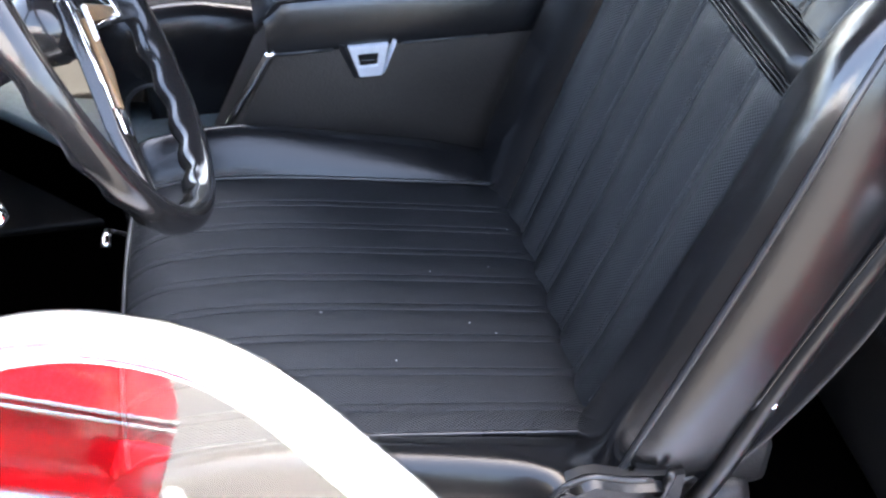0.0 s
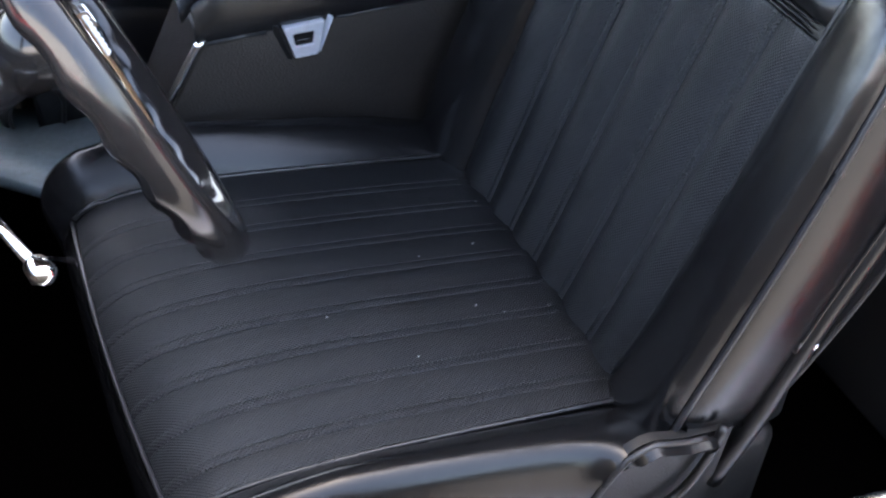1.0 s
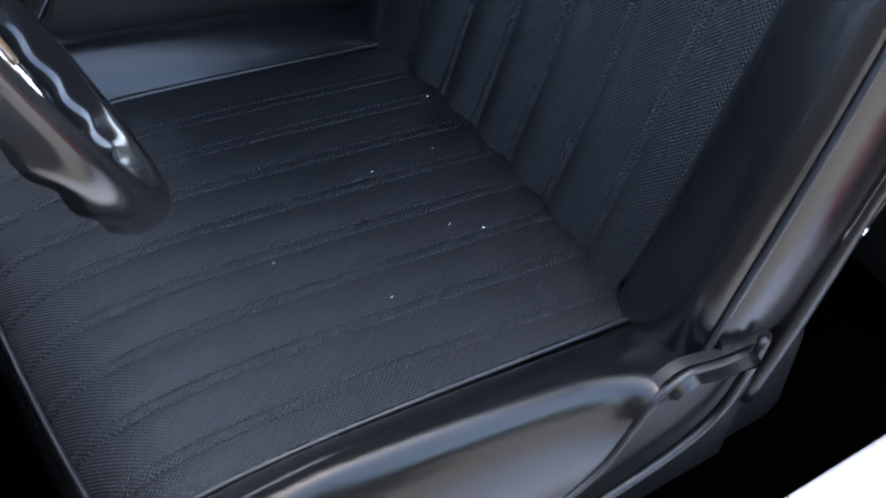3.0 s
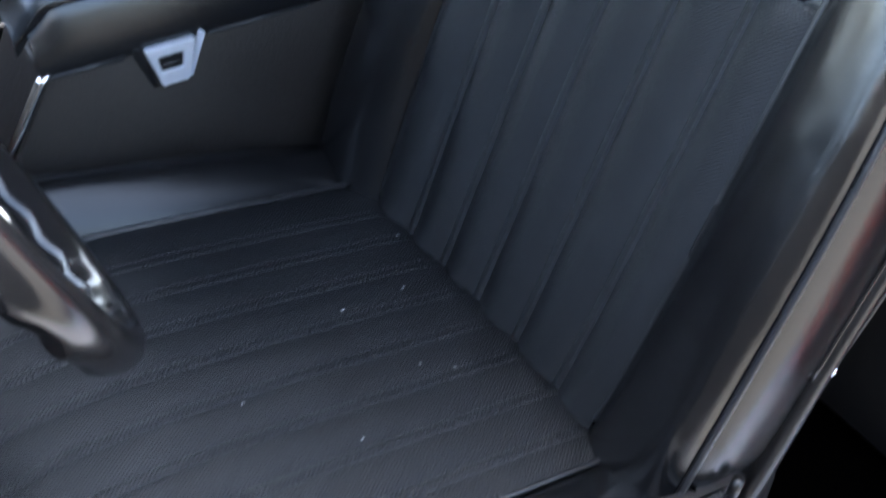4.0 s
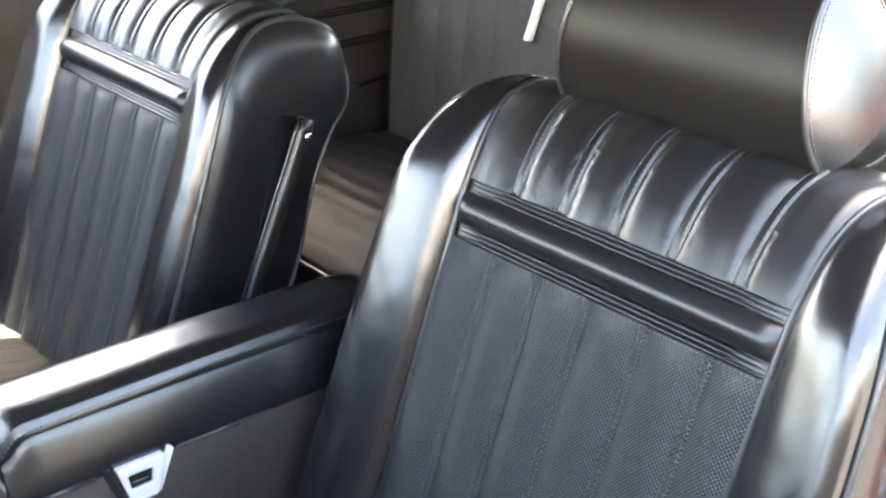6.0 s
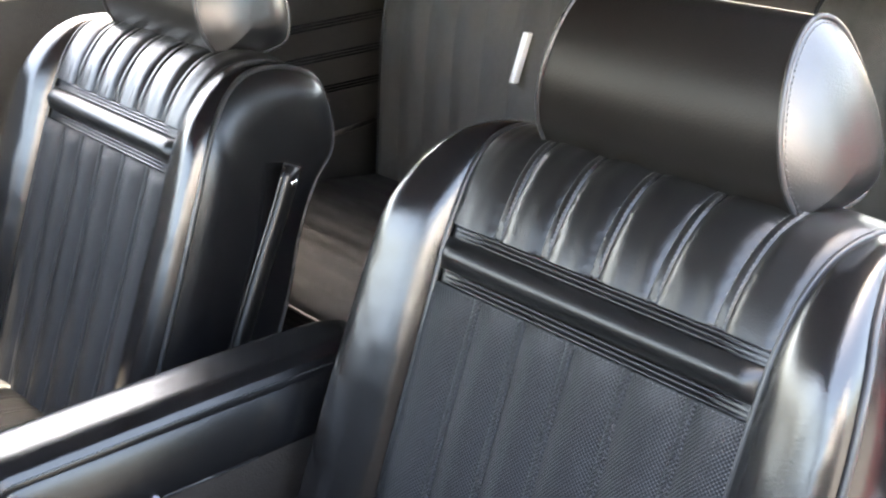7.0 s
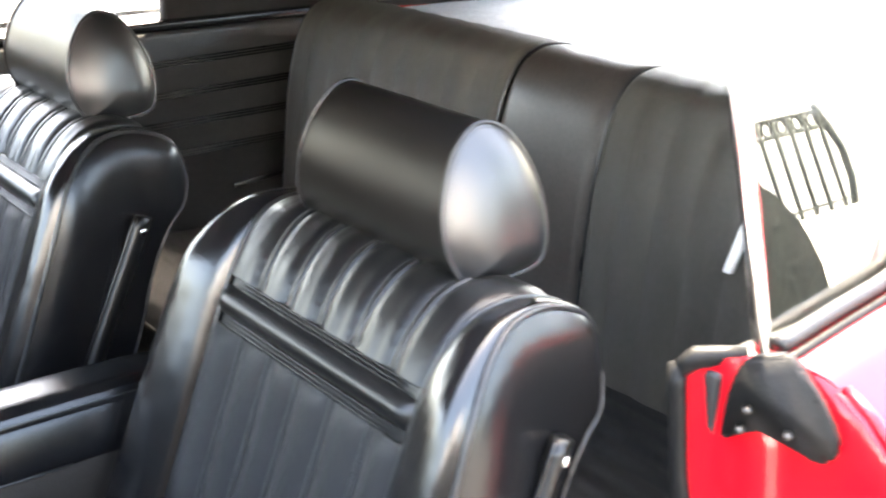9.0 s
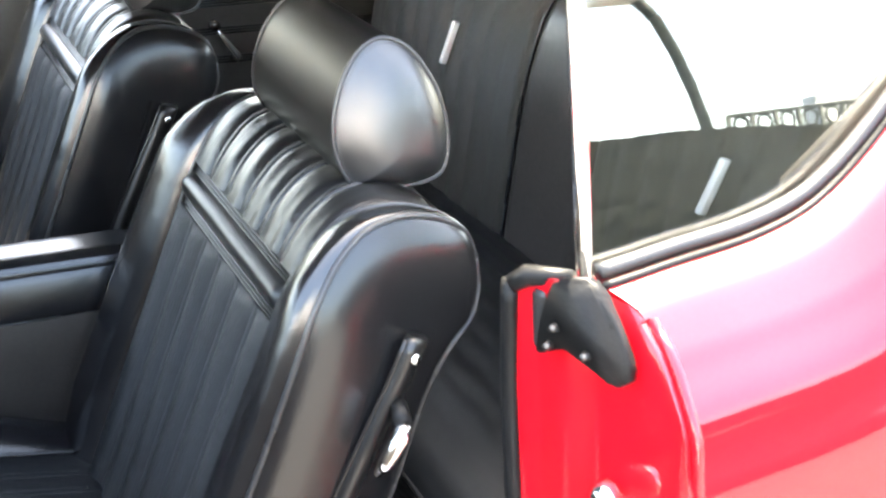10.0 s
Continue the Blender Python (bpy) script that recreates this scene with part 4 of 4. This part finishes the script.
        return (x, 0.435 + (0.60 if w < 0 else 0.81) * w, 1.41 - 0.06 * w * w - 0.05 * (2 * u - 1) ** 2 - drop)
    part("roof", sheet(lambda u, v: roof(u, v), 16, 16, 0.012), RED, car, "red roof")
    part("roof_lining", sheet(lambda u, v: roof(u, v, 0.03), 16, 16, 0.0), LINING, car, "dark brown headlining")
    for y in (-0.165, 1.035):
        s = 1 if y > 0.4 else -1
        part("roof_rail", tube([roof(u, 0.5 + 0.5 * s) for u in np.linspace(0, 1, 16)], 0.022, 10), LINING, car)
        part("windscreen_pillar", tube([(-0.88, y, 1.30), (-1.02, y + s * 0.09, 1.13), (-1.16, y + s * 0.20, 0.95)], 0.024, 10), LINING, car)
        part("rear_pillar", prism([(0.66, y + s * 0.03, 1.30), (1.33, y + s * 0.01, 1.28), (1.70, y + s * 0.17, 0.97), (0.90, y + s * 0.22, 1.0), (0.70, y + s * 0.12, 1.14)], (0, s * 0.04, 0), 0.01), LINING, car, "dark lined rear pillar")
    part("blind_quarter", prism([(0.36, 1.065, 1.33), (1.15, 1.065, 1.33), (1.30, 1.29, 1.0), (0.46, 1.29, 1.0)], (0, 0.03, 0.01), 0.01), LINING, car, "dark lined far quarter")
    for z0, y0, y1 in ((0.24, -0.56, -0.37), (0.24, 1.24, 1.40)):
        part("hinge_pillar", block((-1.22, y0, z0), (-0.965, y1, 0.96), 0.01), DARK, car, "dark hinge pillar")
    # front wings and bonnet
    part("bonnet", sheet(lambda u, v: (-1.2 - 1.3 * u, -0.52 + 1.88 * v, 0.955 - 0.09 * u - 0.08 * abs(2 * v - 1) ** 3), 10, 20, 0.02), RED, car)
    part("firewall", block((-1.22, -0.5, 0.25), (-1.15, 1.34, 0.94)), TRIM, car, smooth=False)
    part("rear_underside", block((0.95, -0.5, 0.25), (2.4, 1.3, 0.28)), RUBBER, car, smooth=False)
    return car


car = car_body()


# ---- open driver's door ----
def car_door():
    INSIDE[0] = Vector((-0.5, -0.4, 0.6))
    a = radians(35)
    way, out = Vector((math.cos(a), -math.sin(a), 0)), Vector((-math.sin(a), -math.cos(a), 0))
    hinge = Vector((-0.97, -0.45, 0)) - out * 0.05

    # top of the half-raised glass: metres back from the hinge, height
    TOP_LINE = curve([(0.10, 0.99), (0.26, 1.03), (0.38, 1.11), (0.44, 1.157), (0.47, 1.176), (0.50, 1.192), (0.516, 1.1995), (0.53, 1.206), (0.545, 1.212), (0.56, 1.2158), (0.58, 1.2183), (0.60, 1.2165), (0.62, 1.2098), (0.65, 1.195), (0.68, 1.163), (0.71, 1.112), (0.735, 1.05), (0.75, 0.985)], 160)
    at = lambda d, off, z: hinge + way * d + out * off + Vector((0, 0, z))
    SHELL = curve([(0.108, 0.990), (0.16, 0.992), (0.225, 0.982), (0.27, 0.955), (0.295, 0.90), (0.305, 0.76), (0.30, 0.6), (0.27, 0.4), (0.23, 0.27)], 60)

    def skin(u, v):
        off, z = SHELL[int(round(v * 60))]
        return at(0.02 + 1.0 * u, off, z)
    door = part("door", sheet(skin, 30, 60, 0.015), RED, car, "open red door with half-raised framed glass")
    lean = lambda z: 0.05 - 0.4 * (z - 1.2)
    # bright frame round the glass
    part("window_edge", tube([at(d, lean(z), z) for d, z in TOP_LINE], 0.0062, 14), CHROME, door, "bright rounded glass frame")

    rim = [at(d, lean(z) - 0.002, z) for d, z in TOP_LINE] + [at(0.75, lean(0.97) - 0.002, 0.97), at(0.10, lean(0.97) - 0.002, 0.97)]
    glass = part("window_glass", prism(rim, out * 0.004), TINTED, door, "half-raised clear door glass", smooth=False)
    glass.visible_shadow = False
    for off, z in ((0.238, 0.980), (0.249, 0.974)):
        part("belt_strip", tube([at(d, off + 0.003, z) for d in np.linspace(0.02, 1.02, 12)], 0.0035, 8), CHROME, door, "thin chrome belt strip")
    # Unseen capping, made bright to put streaks of reflected light on the bolsters.
    part("reflector_rail", prism([at(0.02, 0.0, 0.96), at(0.02, 0.0, 0.988), at(0.02, 0.094, 0.988), at(0.02, 0.094, 0.96)], way * 1.0, 0.006), SATIN, door, "bright metal door capping added to reflect in the bolsters")
    inner_face = lambda u, v: at(0.02 + 1.0 * u, 0.005 - 0.02 * math.sin(math.pi * v), 0.985 - 0.68 * v)
    part("inner_panel", sheet(inner_face, 20, 10, 0.01), DARK, door, "black vinyl door trim")
    part("end_face", prism([at(1.02, 0.0, 0.985), at(1.02, 0.095, 0.985), at(1.02, 0.225, 0.97), at(1.02, 0.285, 0.90), at(1.02, 0.295, 0.6), at(1.02, 0.225, 0.28), at(1.02, 0.0, 0.28)], way * -0.02), RED, door)
    return door


car_door()


# ---- outside ----
tagged(part("ground", sheet(lambda u, v: (-60 + 120 * u, -60 + 120 * v, 0), 4, 4, 0), CONCRETE, None, "brown stone paved yard", smooth=False), category="ground", kind="structure")
# Made-up wall, kept low so bright horizon sky reflects in the bolsters.
tagged(part("added_low_wall", block((-24, 16, 0), (26, 16.3, 1.3)), PLASTER, None, "low pale plastered wall, added beyond the far side", smooth=False), category="wall", kind="structure")
# Unseen bright wall, added to put sunlit reflections on the seat bolsters.
tagged(part("bounce_wall", block((-17, -7.3, 0), (-1.3, -7, 4.2)), BOUNCE_WHITE, None, "white wall across the yard, added to reflect in the bolsters", smooth=False), category="wall", kind="structure")
# Added wall giving the grey right of the fence in the quarter glass.
tagged(part("grey_mirror_wall", block((12.5, -13.3, 0), (34, -13, 3.0)), RENDERED, None, "grey rendered wall added for the quarter glass to mirror", smooth=False), category="wall", kind="structure")


def parked_car():
    """A second red car ahead; the door glass mirrors its tail."""
    other = root("parked_car", (-5.1, -1.36, 0), "glossy red saloon with chrome trim parked ahead on the paving", "car")
    def hull(u, v):
        x = -3.0 - 4.2 * u
        a = v * math.tau
        half = 0.80 - 0.10 * abs(2 * u - 1) ** 6
        top = lerp(u, [0, 0.05, 0.3, 0.7, 0.95, 1], [0.80, 0.87, 0.90, 0.90, 0.86, 0.72])
        cy, cz = math.cos(a), math.sin(a)
        y = half * math.copysign(abs(cy) ** 0.35, cy)
        z = (0.22 + top) / 2 + (top - 0.22) / 2 * math.copysign(abs(cz) ** 0.35, cz)
        return (x, -1.36 + y * (1 - 0.06 * max(0.0, z - 0.5)), z)
    bm = sheet(hull, 24, 40, 0)
    bmesh.ops.remove_doubles(bm, verts=bm.verts, dist=0.0005)
    bmesh.ops.holes_fill(bm, edges=bm.edges, sides=0)
    part("body", bm, RED, other, "rounded red bodywork")
    part("cabin", prism([(-3.75, -2.0, 0.88), (-4.25, -2.0, 1.36), (-5.35, -2.0, 1.38), (-6.0, -2.0, 0.9)], (0, 1.28, 0), 0.06, 3), RED, other, "red roof and pillars")
    part("rear_window", prism([(-3.80, -1.88, 0.94), (-4.22, -1.82, 1.31), (-4.22, -0.90, 1.31), (-3.80, -0.84, 0.94)], (0.03, 0, 0.03)), BAKELITE, other, "dark rear window")
    for y in (-2.01, -0.73):
        part("side_window", prism([(-3.95, y, 0.94), (-4.32, y, 1.30), (-5.30, y, 1.32), (-5.75, y, 0.94)], (0, 0.02, 0)), BAKELITE, other)
    part("bumper", tube([(-3.12, -2.16, 0.42), (-2.97, -2.08, 0.42), (-2.93, -1.36, 0.42), (-2.97, -0.64, 0.42), (-3.12, -0.56, 0.42)], 0.045, 10), CHROME, other, "chrome rear bumper")
    for z in (0.640, 0.662):
        part("trim_strip", tube([(-2.992, y, z) for y in np.linspace(-2.05, -0.67, 8)], 0.007, 6), CHROME, other, "thin chrome tail strip")
    for y in (-1.98, -0.74):
        part("tail_lamp", block((-3.03, y - 0.07, 0.50), (-2.975, y + 0.07, 0.60), 0.015), RED, other, "red tail lamp")
    for x in (-3.85, -6.4):
        for y, s in ((-2.10, -1), (-0.62, 1)):
            wheel = part("wheel", tube([(x, y - s * 0.16, 0.31), (x, y - s * 0.15, 0.31), (x, y, 0.31), (x, y + s * 0.01, 0.31)], [0.27, 0.31, 0.31, 0.28], 28), RUBBER, other, "black tyre")
            part("rim", tube([(x, y, 0.31), (x, y + s * 0.016, 0.31), (x, y + s * 0.024, 0.31)], [0.20, 0.19, 0.08], 24), CHROME, wheel, "bright wheel disc")
    return other


parked_car()


# Dark bank standing in for the rear bench mirrored in the quarter glass.
def hedge():
    def side(u, v):
        x = 3.2 + 6.05 * u
        a = v * 3
        h = lerp(x, [3.2, 5.6, 6.6, 7.3, 8.0, 8.6, 8.95, 9.15, 9.25], [1.97, 1.97, 1.9, 1.83, 1.72, 1.56, 1.3, 1.0, 0.6])
        y, z = (-7.2, h * a) if a < 1 else (-7.2 - 0.9 * (a - 1), h) if a < 2 else (-8.1, h * (3 - a))
        k = noise.noise(Vector((x * 2, y * 2, z * 2))) * 0.03 + noise.noise(Vector((x * 14, y * 14, z * 14))) * 0.02
        return (x, y + k, max(z + k * (0.6 if a >= 1 and a < 2 else 0.1), 0.0))
    return tagged(part("hedge", sheet(side, 120, 90, 0), DARK_STAND_IN, None, "dark hedge-shaped bank standing in for the mirrored rear bench", smooth=False, kind="stuff"), category="hedge")


hedge()


# Placed to mirror in the quarter glass; belongs beyond the far window.
def fence():
    f = root("garden_fence", (11, -8.4, 0), "dark iron fence with upright bars and rings", "fence")
    # Stands in for the pale far window sill in the reflection.
    part("plinth", block((7.0, -8.52, 0), (12.1, -8.28, 0.98), 0.02), PLASTER, f, "pale plastered band standing in for the far window sill")
    for z in (1.06, 1.98, 2.18):
        part("rail", block((7.0, -8.42, z), (11.85, -8.38, z + 0.035), 0.004), IRON, f)
    # Stands in for the curved dark edge of the far window frame.
    part("frame_stand_in", tube([(11.80, -8.4, 0.95), (11.92, -8.4, 1.3), (11.90, -8.4, 1.7), (11.62, -8.4, 2.28)], 0.045, 8), IRON, f, "curved dark bar standing in for the far window frame")
    for k in range(17):
        x = 7.0 + 0.29 * k
        part("bar", tube([(x, -8.4, 0.96), (x, -8.4, 2.2)], 0.026, 6), IRON, f)
        if k < 16:
            part("ring", tube([(x + 0.145 + 0.085 * math.cos(radians(a)), -8.4, 2.097 + 0.085 * math.sin(radians(a))) for a in range(0, 360, 24)], 0.016, 5, closed=True), IRON, f)
    return f


fence()


# Made-up post drawing the curved dark rear window edge in the quarter glass.
def mirrored_pillar():
    post = root("mirrored_pillar", (6.93, -8.6, 0), "tall curved dark post behind the hedge, standing in for the rear pillar", "lamp post")
    part("pole", tube([(6.93, -8.6, 0), (6.93, -8.6, 1.9), (6.88, -8.6, 2.22), (6.8, -8.6, 2.57), (6.69, -8.6, 2.91), (6.54, -8.6, 3.24), (6.33, -8.6, 3.47)], 0.06, 10), IRON, post)
    part("lantern", block((5.85, -8.72, 3.42), (6.38, -8.48, 3.54), 0.03), PLASTER, post, "pale block added at the top of the post")
    return post


mirrored_pillar()
